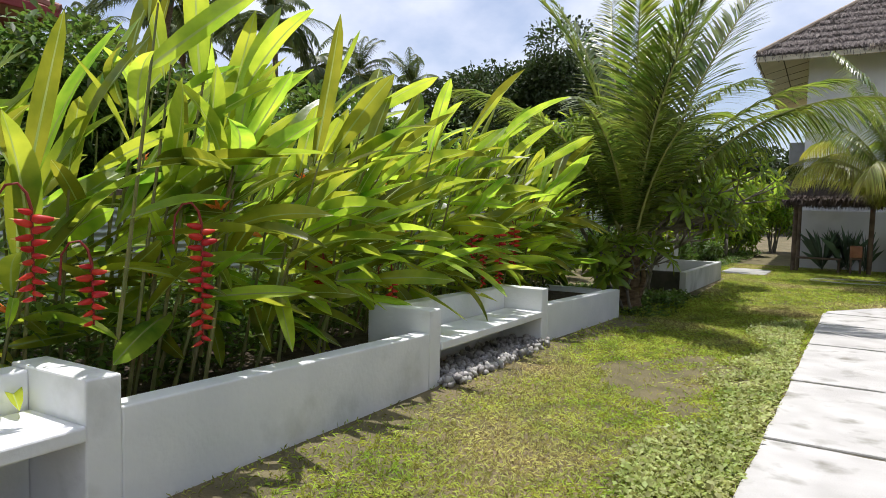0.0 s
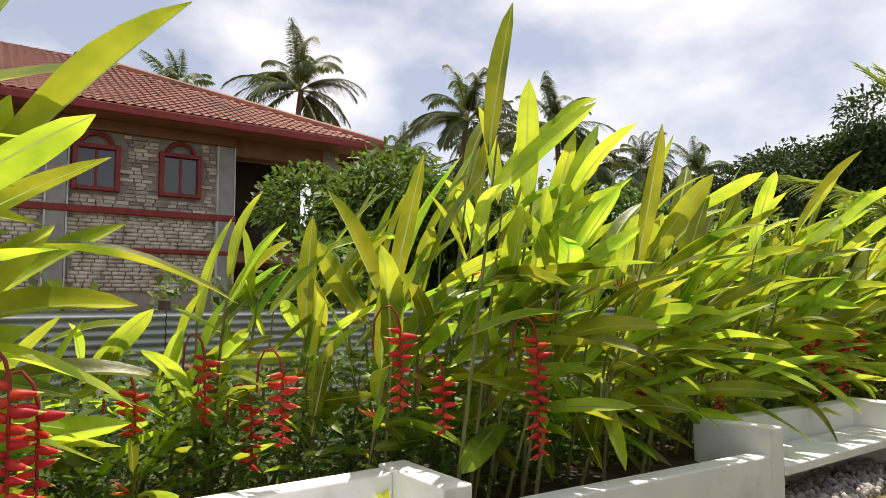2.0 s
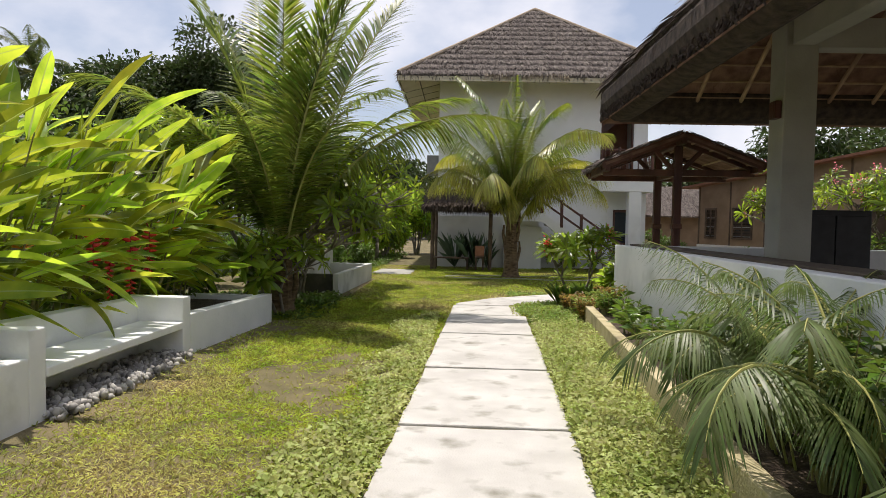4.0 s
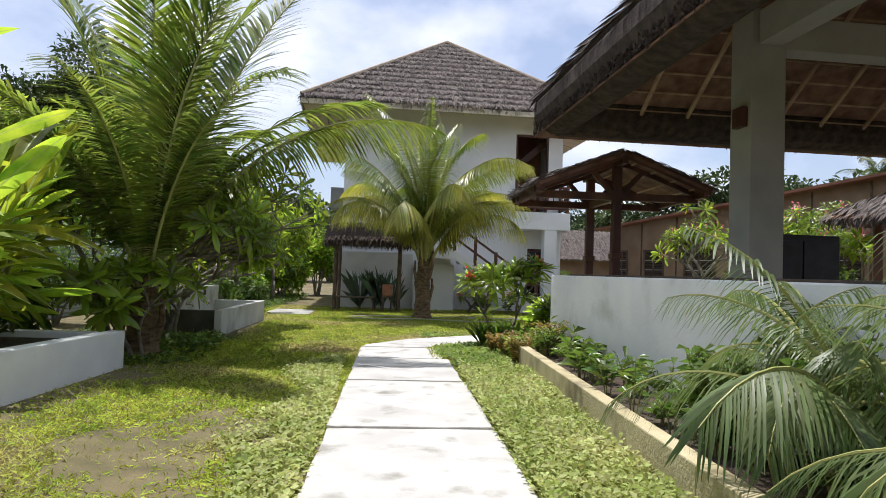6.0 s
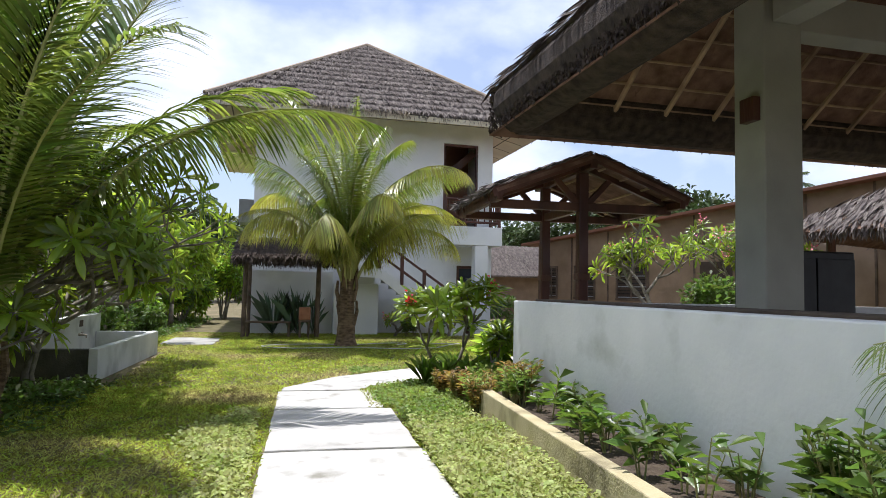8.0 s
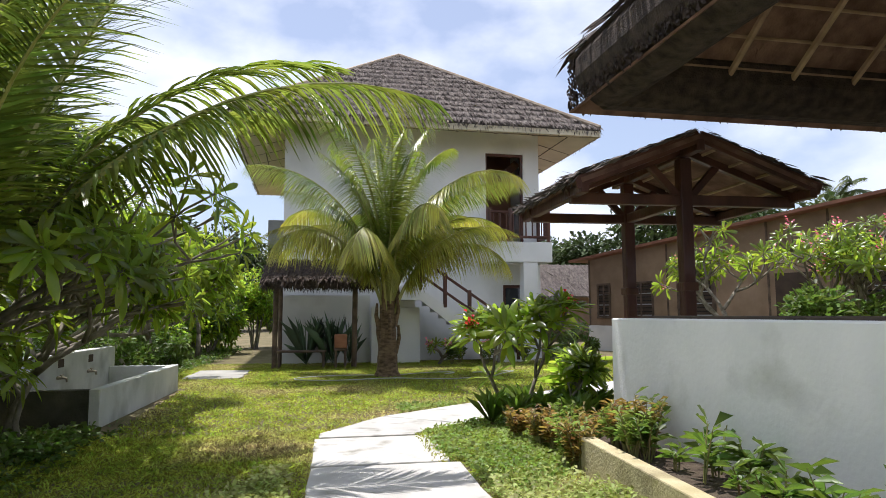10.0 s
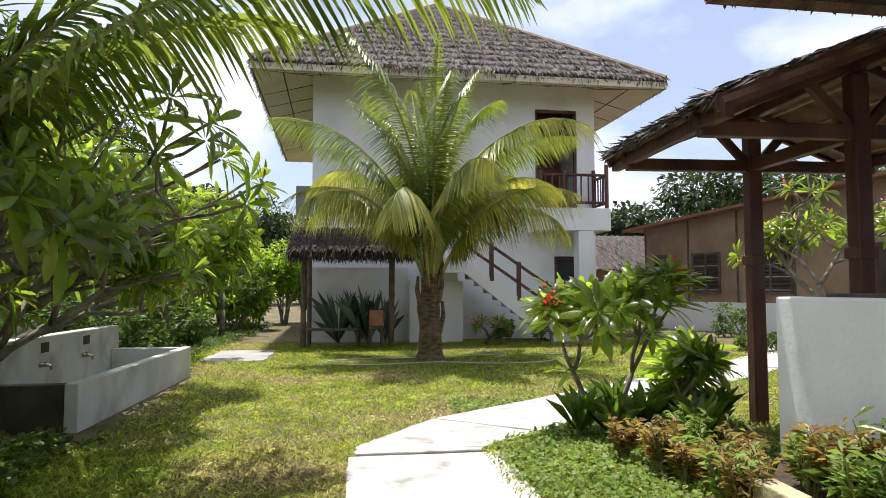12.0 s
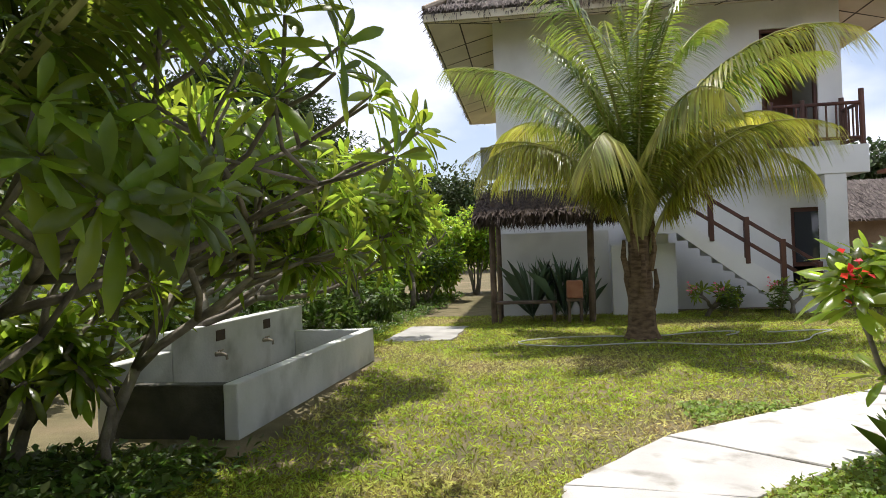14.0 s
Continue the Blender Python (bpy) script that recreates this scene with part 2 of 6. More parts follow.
M_DARK = mat("dark interior", (0.05, 0.035, 0.025), (0.08, 0.055, 0.04), 0.9, 3, 4, 0.1, 20)
M_GLASS = bpy.data.materials.new("window glass")
M_GLASS.use_nodes = True
_g = M_GLASS.node_tree.nodes["Principled BSDF"]
_g.inputs["Base Color"].default_value, _g.inputs["Roughness"].default_value = (0.03, 0.035, 0.04, 1), 0.05
_g.inputs["Specular IOR Level"].default_value = 0.8

# ---- builders ----
RNG = random.Random(7)
NPR = np.random.RandomState(11)


def thing(name, x=0, y=0, z=0, rz=0, label="", category="", group="", kind=""):
    ob = new(name)
    ob.empty_display_size = 0.1
    ob.matrix_basis = pose(x, y, z, 0, 0, rz)
    return tagged(ob, label, category, group, kind)


def part(name, bm, material, parent=None, label="", m=None, smooth=False):
    """One mesh object from a bmesh (which is freed) or from ready mesh data."""
    if isinstance(bm, bmesh.types.BMesh):
        me = bpy.data.meshes.new(name)
        bm.to_mesh(me)
        bm.free()
    else:
        me = bm
    if not me.materials:
        for x in material if isinstance(material, (list, tuple)) else [material]:
            me.materials.append(x)
    if smooth:
        me.polygons.foreach_set("use_smooth", [True] * len(me.polygons))
    ob = new(name, me)
    if parent is not None:
        ob.parent = parent
    if m is not None:
        ob.matrix_basis = m
    return tagged(ob, label)


def mesh_np(name, verts, faces, material, mats=None):
    """A mesh from numpy arrays: verts (n, 3), faces (m, 3 or 4)."""
    me = bpy.data.meshes.new(name)
    k = faces.shape[1]
    me.vertices.add(len(verts))
    me.vertices.foreach_set("co", np.ascontiguousarray(verts, dtype=np.float32).ravel())
    me.loops.add(faces.size)
    me.loops.foreach_set("vertex_index", np.ascontiguousarray(faces, dtype=np.int32).ravel())
    me.polygons.add(len(faces))
    me.polygons.foreach_set("loop_start", np.arange(0, faces.size, k, dtype=np.int32))
    for x in material if isinstance(material, (list, tuple)) else [material]:
        me.materials.append(x)
    if mats is not None:
        me.polygons.foreach_set("material_index", mats.astype(np.int32))
    me.update(calc_edges=True)
    return me


def box(bm, x0, x1, y0, y1, z0, z1, bevel=0.0):
    g = bmesh.ops.create_cube(bm, size=1.0, matrix=Matrix.Translation(((x0 + x1) / 2, (y0 + y1) / 2, (z0 + z1) / 2)) @ Matrix.Diagonal((x1 - x0, y1 - y0, z1 - z0, 1)))
    if bevel:
        es = list({e for v in g["verts"] for e in v.link_edges})
        bmesh.ops.bevel(bm, geom=es, offset=bevel, segments=2, affect="EDGES", profile=0.5)
    return bm


def boxed(x0, x1, y0, y1, z0, z1, bevel=0.01):
    return box(bmesh.new(), x0, x1, y0, y1, z0, z1, bevel)


def prism(points, z0, z1, bevel=0.0):
    """An upright prism over a plan polygon."""
    bm = bmesh.new()
    f = bm.faces.new([bm.verts.new((x, y, z0)) for x, y in points])
    r = bmesh.ops.extrude_face_region(bm, geom=[f])
    bmesh.ops.translate(bm, verts=[v for v in r["geom"] if isinstance(v, bmesh.types.BMVert)], vec=(0, 0, z1 - z0))
    bmesh.ops.recalc_face_normals(bm, faces=bm.faces)
    if bevel:
        bmesh.ops.bevel(bm, geom=[e for e in bm.edges if abs(e.verts[0].co.z - z1) < 1e-5 and abs(e.verts[1].co.z - z1) < 1e-5], offset=bevel, segments=2, affect="EDGES", profile=0.5)
    return bm


def tube(bm, pts, radii, sides=7):
    """A round bar along points, its radius point by point."""
    rings = []
    pts = [Vector(p) for p in pts]
    for i, p in enumerate(pts):
        d = (pts[min(i + 1, len(pts) - 1)] - pts[max(i - 1, 0)]).normalized()
        u = d.cross(Vector((0.31, 0.17, 0.93)))
        if u.length < 0.05:
            u = d.cross(Vector((1, 0, 0)))
        u.normalize()
        w = d.cross(u)
        r = radii[i] if isinstance(radii, (list, tuple)) else radii
        rings.append([bm.verts.new(p + r * (math.cos(a) * u + math.sin(a) * w)) for a in (2 * math.pi * k / sides for k in range(sides))])
    for a, b in zip(rings, rings[1:]):
        for k in range(sides):
            bm.faces.new((a[k], a[(k + 1) % sides], b[(k + 1) % sides], b[k]))
    bm.faces.new(rings[0][::-1])
    bm.faces.new(rings[-1])
    return bm


def bar(p, q, r, sides=8):
    return tube(bmesh.new(), [p, Vector(p).lerp(Vector(q), 0.5), q], r, sides)


def beam(p, q, w, h):
    """A squared timber from p to q, w wide and h high, with softened edges."""
    p, q = Vector(p), Vector(q)
    d = q - p
    bm = boxed(-w / 2, w / 2, 0, d.length, -h / 2, h / 2, min(w, h) * 0.12)
    y = d.normalized()
    x = y.cross(Vector((0, 0, 1)))
    if x.length < 1e-4:
        x = Vector((1, 0, 0))
    x.normalize()
    z = x.cross(y)
    m = Matrix((x, y, z)).transposed().to_4x4()
    bmesh.ops.transform(bm, matrix=Matrix.Translation(p) @ m, verts=bm.verts)
    return bm


def blades(n, at, length, width, lean, up=None, bend=0.25):
    """n pointed leaves as two-piece blades. at (n,3) roots; lean (n,3) directions; returns verts, tris."""
    d = lean / np.linalg.norm(lean, axis=1, keepdims=True)
    side = np.cross(d, np.array([0, 0, 1.0]) + 0.35 * NPR.randn(n, 3))
    side /= np.linalg.norm(side, axis=1, keepdims=True) + 1e-9
    length, width = np.broadcast_to(length, n)[:, None], np.broadcast_to(width, n)[:, None]
    mid = at + d * length * 0.5
    tip = at + d * length * 0.98 + np.array([0, 0, -1.0]) * length * bend
    v = np.stack([at, mid + side * width / 2, tip, mid - side * width / 2], 1).reshape(-1, 3)
    i = np.arange(n)[:, None] * 4
    return v, np.concatenate([i + np.array([[0, 1, 2]]), i + np.array([[0, 2, 3]])], 0)


def cloud(n, centres, radii, size, squash=0.8, up=0.2, bend=0.25):
    """Leaves scattered over the shells of clumps; an uneven crown with gaps."""
    k = NPR.randint(0, len(centres), n)
    u = NPR.randn(n, 3)
    u /= np.linalg.norm(u, axis=1, keepdims=True)
    r = np.asarray(radii)[k] * (0.55 + 0.5 * NPR.rand(n))
    at = np.asarray(centres, dtype=float)[k] + u * r[:, None] * np.array([1, 1, squash])
    lean = u + 0.7 * NPR.randn(n, 3) + np.array([0, 0, up])
    s = size * (0.6 + 0.8 * NPR.rand(n))
    return blades(n, at, s, s * 0.45, lean, bend=bend)

# ---- ground, path, walls ----
def build_ground():
    bm = bmesh.new()
    bmesh.ops.create_grid(bm, x_segments=40, y_segments=40, size=1500)
    for v in bm.verts:
        v.co.x = math.copysign(abs(v.co.x / 1500) ** 2.6 * 1500, v.co.x)
        v.co.y = math.copysign(abs(v.co.y / 1500) ** 2.6 * 1500, v.co.y)
    ob = part("ground", bm, M_LAWN)
    tagged(ob, "patchy green and brown lawn reaching the trees", "lawn", kind="structure")


build_ground()


def edge_left(y):
    return -0.62 + 0.043 * (y - 10.66)


def wobble(a, b, n, amp):
    """A slightly uneven line of plan points from a to b."""
    out = []
    for i in range(n):
        t = i / n
        out.append((a[0] + (b[0] - a[0]) * t + RNG.uniform(-amp, amp), a[1] + (b[1] - a[1]) * t + RNG.uniform(-amp, amp)))
    return out


def build_path():
    path = thing("garden_path", 0, 0, 0, 0, "pale cast concrete slabs laid in the lawn with dark gaps", "path", kind="structure")
    ys = [-4.6, -2.45, -0.3, 1.85, 4.0, 6.2, 8.32, 10.63, 12.60, 13.97]
    for a, b in zip(ys, ys[1:]):
        g = 0.034
        w = 1.345 + (0.03 if b < 11 else -0.08 if b > 13 else 0.0)
        q = [(edge_left(a), a + g), (edge_left(a) + w, a + g - 0.03), (edge_left(b) + w, b - g - 0.03), (edge_left(b), b - g)]
        pts = []
        for i in range(4):
            pts += wobble(q[i], q[(i + 1) % 4], 6, 0.012)
        part("slab", prism(pts, -0.08, 0.024 + RNG.uniform(-0.003, 0.003), 0.012), M_SLAB, path)
    outer = [(-0.44, 14.01), (-0.43, 14.28), (0.40, 15.40), (2.50, 16.93), (4.15, 18.10), (5.60, 19.10), (8.6, 21.6), (11.2, 26.0), (13.2, 34.0)]
    inner = [(0.62, 13.99), (0.66, 14.10), (1.30, 14.62), (3.35, 16.15), (5.00, 17.35), (6.80, 18.70), (9.9, 21.0), (12.6, 25.6), (14.8, 34.0)]
    for i in range(len(outer) - 1):
        a, b, c, d = outer[i], outer[i + 1], inner[i + 1], inner[i]
        k = 0.012
        q = [(p[0] + (m[0] - p[0]) * k, p[1] + (m[1] - p[1]) * k) for p, m in ((a, b), (b, a), (c, d), (d, c))]
        pts = []
        for j in range(4):
            pts += wobble(q[j], q[(j + 1) % 4], 6, 0.012)
        part("slab", prism(pts, -0.08, 0.023 + RNG.uniform(-0.003, 0.003), 0.012), M_SLAB, path)
    # a bare concrete pad beside the shed
    part("slab", prism(wobble((-3.2, 21.2), (-2.0, 21.4), 5, 0.03) + wobble((-2.0, 21.4), (-1.9, 23.4), 5, 0.03) + wobble((-1.9, 23.4), (-3.1, 23.6), 5, 0.03) + wobble((-3.1, 23.6), (-3.2, 21.2), 5, 0.03), -0.05, 0.02, 0.008), M_CONCRETE, path)


build_path()


def wall_x(y):
    """The front face of the low white wall."""
    return -3.63 + (y - 5.9) * 0.020 if y < 8.8 else -3.572 + (y - 8.8) * 0.085


def quad_wall(y0, y1, t, z0, z1a, z1b, back=0.0, bevel=0.012):
    x0, x1 = wall_x(y0) - back, wall_x(y1) - back
    bm = prism([(x0, y0), (x1, y1), (x1 - t, y1), (x0 - t, y0)], z0, z1a, 0)
    for v in bm.verts:
        if v.co.z > z1a - 1e-4 and abs(v.co.y - y1) < 1e-4:
            v.co.z = z1b
    if bevel:
        bmesh.ops.bevel(bm, geom=list(bm.edges), offset=bevel, segments=2, affect="EDGES", profile=0.5)
    return bm


def build_bench(y0, y1, zt0, zt1, zs, label):
    """A bench recessed in the planter wall: two cheeks, a back and a thick seat with open room below."""
    b = thing("garden_bench", wall_x((y0 + y1) / 2), (y0 + y1) / 2, 0, 0, label, "bench", group="benches in the white wall")
    inv = b.matrix_basis.inverted()

    def put(name, bm, label=""):
        bmesh.ops.transform(bm, matrix=inv, verts=bm.verts)
        return part(name, bm, M_WHITE, b, label)
    put("cheek", quad_wall(y0, y0 + 0.2, 0.72, -0.1, zt0, zt0))
    put("cheek", quad_wall(y1 - 0.2, y1, 0.72, -0.1, zt1, zt1))
    put("backrest", quad_wall(y0 + 0.202, y1 - 0.202, 0.17, -0.1, zt0 - 0.02, zt1 - 0.02, 0.53))
    put("seat", quad_wall(y0 + 0.202, y1 - 0.202, 0.525, zs - 0.085, zs, zs - 0.05 * (zt0 - zt1), -0.015))


def build_planter():
    w = thing("planter_wall", -3.7, 4, 0, 0, "low white-painted masonry planter wall, top edge worn", "wall", kind="structure")
    inv = w.matrix_basis.inverted()
    for a, b, za, zb in ((2.862, 5.928, 0.605, 0.535), (8.792, 11.40, 0.485, 0.455)):
        bm = quad_wall(a, b, 0.17, -0.1, za, zb)
        bmesh.ops.transform(bm, matrix=inv, verts=bm.verts)
        part("wall_panel", bm, M_WHITE, w)
    bm = prism([(wall_x(11.40) - 0.172, 11.40), (wall_x(11.40) - 0.172, 11.25), (-6.6, 11.25), (-6.6, 11.40)], -0.1, 0.44, 0.01)
    bmesh.ops.transform(bm, matrix=inv, verts=bm.verts)
    part("end_panel", bm, M_WHITE, w)
    build_bench(-1.6, 2.86, 0.80, 0.79, 0.555, "white masonry bench with leaf shadows on its seat")
    build_bench(5.93, 8.79, 0.75, 0.705, 0.425, "white masonry bench above a strip of pale pebbles")
    soil = prism([(-3.85, 2.87), (-3.79, 5.93), (-4.34, 5.94), (-4.29, 8.78), (-3.74, 8.80), (-3.53, 11.24), (-6.9, 11.24), (-6.9, -6), (-4.5, -6), (-4.5, 2.86)], -0.1, 0.36)
    tagged(part("planter_soil", soil, M_SOIL), "dark damp soil in the planter", "soil", kind="structure")


build_planter()


def build_pebbles(name, x0, x1, y0, y1, n, label):
    base = bmesh.new()
    bmesh.ops.create_icosphere(base, subdivisions=1, radius=1)
    v0 = np.array([v.co[:] for v in base.verts])
    f0 = np.array([[v.index for v in f.verts] for f in base.faces])
    base.free()
    vs, fs = [], []
    for i in range(n):
        y = RNG.uniform(y0, y1)
        u = RNG.random() ** 0.7
        x = x0 + (x1 - x0) * u
        s = RNG.uniform(0.02, 0.055)
        r = np.array(Euler((RNG.uniform(0, 6), RNG.uniform(0, 6), RNG.uniform(0, 6))).to_matrix())
        p = (v0 * np.array([1, RNG.uniform(0.6, 1), RNG.uniform(0.5, 0.8)]) * s * (1 + 0.12 * NPR.randn(len(v0), 1))) @ r.T
        vs.append(p + np.array([wall_x(y) + x, y, s * 0.35 + RNG.random() * 0.05]))
        fs.append(f0 + i * len(v0))
    tagged(new(name, mesh_np(name, np.concatenate(vs), np.concatenate(fs), M_PEBBLE)), label, "pebbles", kind="stuff")


build_pebbles("pebbles", -0.50, 0.16, 6.08, 8.58, 900, "loose white and grey pebbles under the bench")
build_pebbles("pebbles", -0.50, 0.10, -1.3, 2.5, 700, "loose white and grey pebbles under the bench")


def build_fence():
    """Corrugated sheets laid sideways behind the planting."""
    f = thing("corrugated_fence", -7.2, 8, 0, 0, "grey corrugated metal sheet fence behind the planting", "fence", kind="structure")
    n = 22
    for k in range(13):
        y0 = -14 + k * 3.2
        vs, fs = [], []
        for i in range(n * 4 + 1):
            z = 1.75 * i / (n * 4)
            dx = 0.018 * math.sin(i / 4 * 2 * math.pi)
            vs += [(dx, y0 - 8, z), (dx, y0 + 3.19 - 8, z)]
        fs = [(2 * i, 2 * i + 1, 2 * i + 3, 2 * i + 2) for i in range(n * 4)]
        part("sheet", mesh_np("sheet", np.array(vs), np.array(fs), M_ZINC), M_ZINC, f, smooth=True)
        part("fence_post", boxed(-0.14, -0.05, y0 - 8.05, y0 - 7.95, 0, 1.85), M_WOOD_OLD, f)


build_fence()


# ---- the concrete wash trough ----
def build_trough():
    t = thing("wash_trough", -3.03, 15.33, 0, -2.2, "weathered whitewashed concrete wash trough with two taps", "trough")
    L, W, H = 4.08, 1.15, 0.465
    part("front_wall", boxed(-0.13, 0, 0, L, -0.05, H, 0.012), M_WHITE_OLD, t)
    part("near_wall", boxed(-W, -0.132, 0.0, 0.13, -0.05, H - 0.006, 0.012), M_DARK_CONCRETE, t, "dark greenish concrete end wall")
    part("far_wall", boxed(-W, -0.132, L - 0.13, L - 0.002, -0.05, H - 0.006, 0.012), M_WHITE_OLD, t)
    # the floor repeats the end wall's dark colour, so the basin reads dark inside
    part("basin_floor", boxed(-W, -0.132, 0.132, L - 0.132, -0.05, 0.10, 0), M_DARK_CONCRETE, t)
    back = part("back_wall", boxed(-W - 0.16, -W - 0.002, 0.9, L + 0.2, -0.05, 0.80, 0.012), M_WHITE_OLD, t)
    part("back_step", boxed(-W - 0.16, -W - 0.002, 0.0, 0.898, -0.05, 0.62, 0.012), M_WHITE_OLD, t)
    for y in (1.75, 2.95):
        part("niche", boxed(-W - 0.003, -W + 0.004, y + 0.0, y + 0.2, 0.60, 0.72, 0.001), M_DARK, back)
        tap = tube(bmesh.new(), [(-W, y - 0.02, 0.46), (-W + 0.09, y - 0.02, 0.46), (-W + 0.13, y - 0.02, 0.45), (-W + 0.135, y - 0.02, 0.40)], [0.028, 0.02, 0.018, 0.016], 8)
        box(tap, -W + 0.05, -W + 0.07, y - 0.07, y + 0.03, 0.495, 0.51, 0.003)
        box(tap, -W + 0.053, -W + 0.067, y - 0.027, y - 0.013, 0.46, 0.5)
        part("tap", tap, M_STEEL, t, "small metal tap")


build_trough()


# ---- the bed beside the pavilion ----
def kerb_x(y):
    return 1.72 + 0.065 * (y - 11.95)


def build_bed():
    k = thing("bed_kerb", kerb_x(8), 8, 0, 0, "yellowed concrete kerb stained with moss", "kerb", kind="structure")
    inv = k.matrix_basis.inverted()
    ys = [-3.0, 0.4, 3.3, 6.3, 9.1, 11.95]
    for a, b in zip(ys, ys[1:]):
        bm = prism([(kerb_x(a), a + 0.004), (kerb_x(b), b - 0.004), (kerb_x(b) + 0.13, b - 0.004), (kerb_x(a) + 0.13, a + 0.004)], -0.1, 0.31, 0.012)
        bmesh.ops.transform(bm, matrix=inv, verts=bm.verts)
        part("kerb_length", bm, M_KERB, k)
    soil = prism([(kerb_x(-3) + 0.132, -3), (kerb_x(12) + 0.132, 12.0), (2.30, 12.5), (2.30, 11.5), (2.1, -3)], -0.1, 0.25)
    tagged(part("bed_soil", soil, M_SOIL), "dark soil of the raised bed", "soil", kind="structure")


build_bed()


# ---- thatch ----
def strips(rows):
    """Many thin straws: rows of (root, direction, length, width) arrays."""
    at, d, ln, wd = rows
    return blades(len(at), at, ln, wd, d, bend=0.0)


def thatch_on(name, quad, parent, n, material, length=0.55, lift=0.03, label="", drop=0.12):
    """Straws laid down a roof slope: quad = eave left, eave right, ridge right, ridge left."""
    a, b, c, d = (np.array(p, dtype=float) for p in quad)
    u, v = NPR.rand(n), np.floor(NPR.rand(n) ** 0.9 * 14) / 14 + NPR.rand(n) * 0.02
    at = (1 - v)[:, None] * ((1 - u)[:, None] * a + u[:, None] * b) + v[:, None] * ((1 - u)[:, None] * d + u[:, None] * c)
    nrm = np.cross(b - a, d - a)
    nrm /= np.linalg.norm(nrm)
    down = (a + b) / 2 - (c + d) / 2
    down /= np.linalg.norm(down)
    side = np.cross(nrm, down)
    at = at + nrm * (lift + 0.045 * NPR.rand(n)[:, None]) - down * length * 0.4
    dirs = down + side * (0.22 * NPR.randn(n))[:, None] - nrm * 0.08 + nrm * (0.06 * NPR.randn(n))[:, None]
    v, f = strips((at, dirs, length * (0.5 + 0.7 * NPR.rand(n)), 0.03 + 0.035 * NPR.rand(n)))
    return part(name, mesh_np(name, v, f, material), material, parent, label)


def fringe(name, a, b, parent, n, material, length=0.25, out=(0, 0, -1), thick=0.12):
    a, b = np.array(a, dtype=float), np.array(b, dtype=float)
    u = NPR.rand(n)[:, None]
    at = a + (b - a) * u + np.array([0, 0, 1.0]) * (thick * NPR.rand(n))[:, None]
    d = np.array(out, dtype=float) + 0.25 * NPR.randn(n, 3)
    v, f = strips((at, d, length * (0.3 + 0.8 * NPR.rand(n)), 0.018 + 0.02 * NPR.rand(n)))
    return part(name, mesh_np(name, v, f, material), material, parent)


def slope_slab(quad, t):
    """A roof plane of thickness t below the quad."""
    q = [Vector(p) for p in quad]
    n = (q[1] - q[0]).cross(q[3] - q[0]).normalized()
    bm = bmesh.new()
    top = [bm.verts.new(p) for p in q]
    low = [bm.verts.new(p - n * t) for p in q]
    bm.faces.new(top)
    bm.faces.new(low[::-1])
    for i in range(4):
        bm.faces.new((top[i], low[i], low[(i + 1) % 4], top[(i + 1) % 4]))
    bmesh.ops.remove_doubles(bm, verts=bm.verts, dist=0.002)
    return bm


def hip(x0, x1, y0, y1, ze, zr, apex_in):
    """The four slopes of a hip roof as quads (eave, eave, ridge, ridge); ridge along the longer side."""
    if (x1 - x0) >= (y1 - y0):
        ym = (y0 + y1) / 2
        r0, r1 = (x0 + apex_in, ym, zr), (x1 - apex_in, ym, zr)
        return [((x0, y0, ze), (x1, y0, ze), r1, r0), ((x1, y1, ze), (x0, y1, ze), r0, r1),
                ((x1, y0, ze), (x1, y1, ze), r1, (r1[0], r1[1] + 0.001, zr)), ((x0, y1, ze), (x0, y0, ze), r0, (r0[0], r0[1] - 0.001, zr))]
    xm = (x0 + x1) / 2
    r0, r1 = (xm, y0 + apex_in, zr), (xm, y1 - apex_in, zr)
    return [((x1, y0, ze), (x1, y1, ze), r1, r0), ((x0, y1, ze), (x0, y0, ze), r0, r1),
            ((x0, y0, ze), (x1, y0, ze), r0, (r0[0] - 0.001, r0[1], zr)), ((x1, y1, ze), (x0, y1, ze), r1, (r1[0] + 0.001, r1[1], zr))]


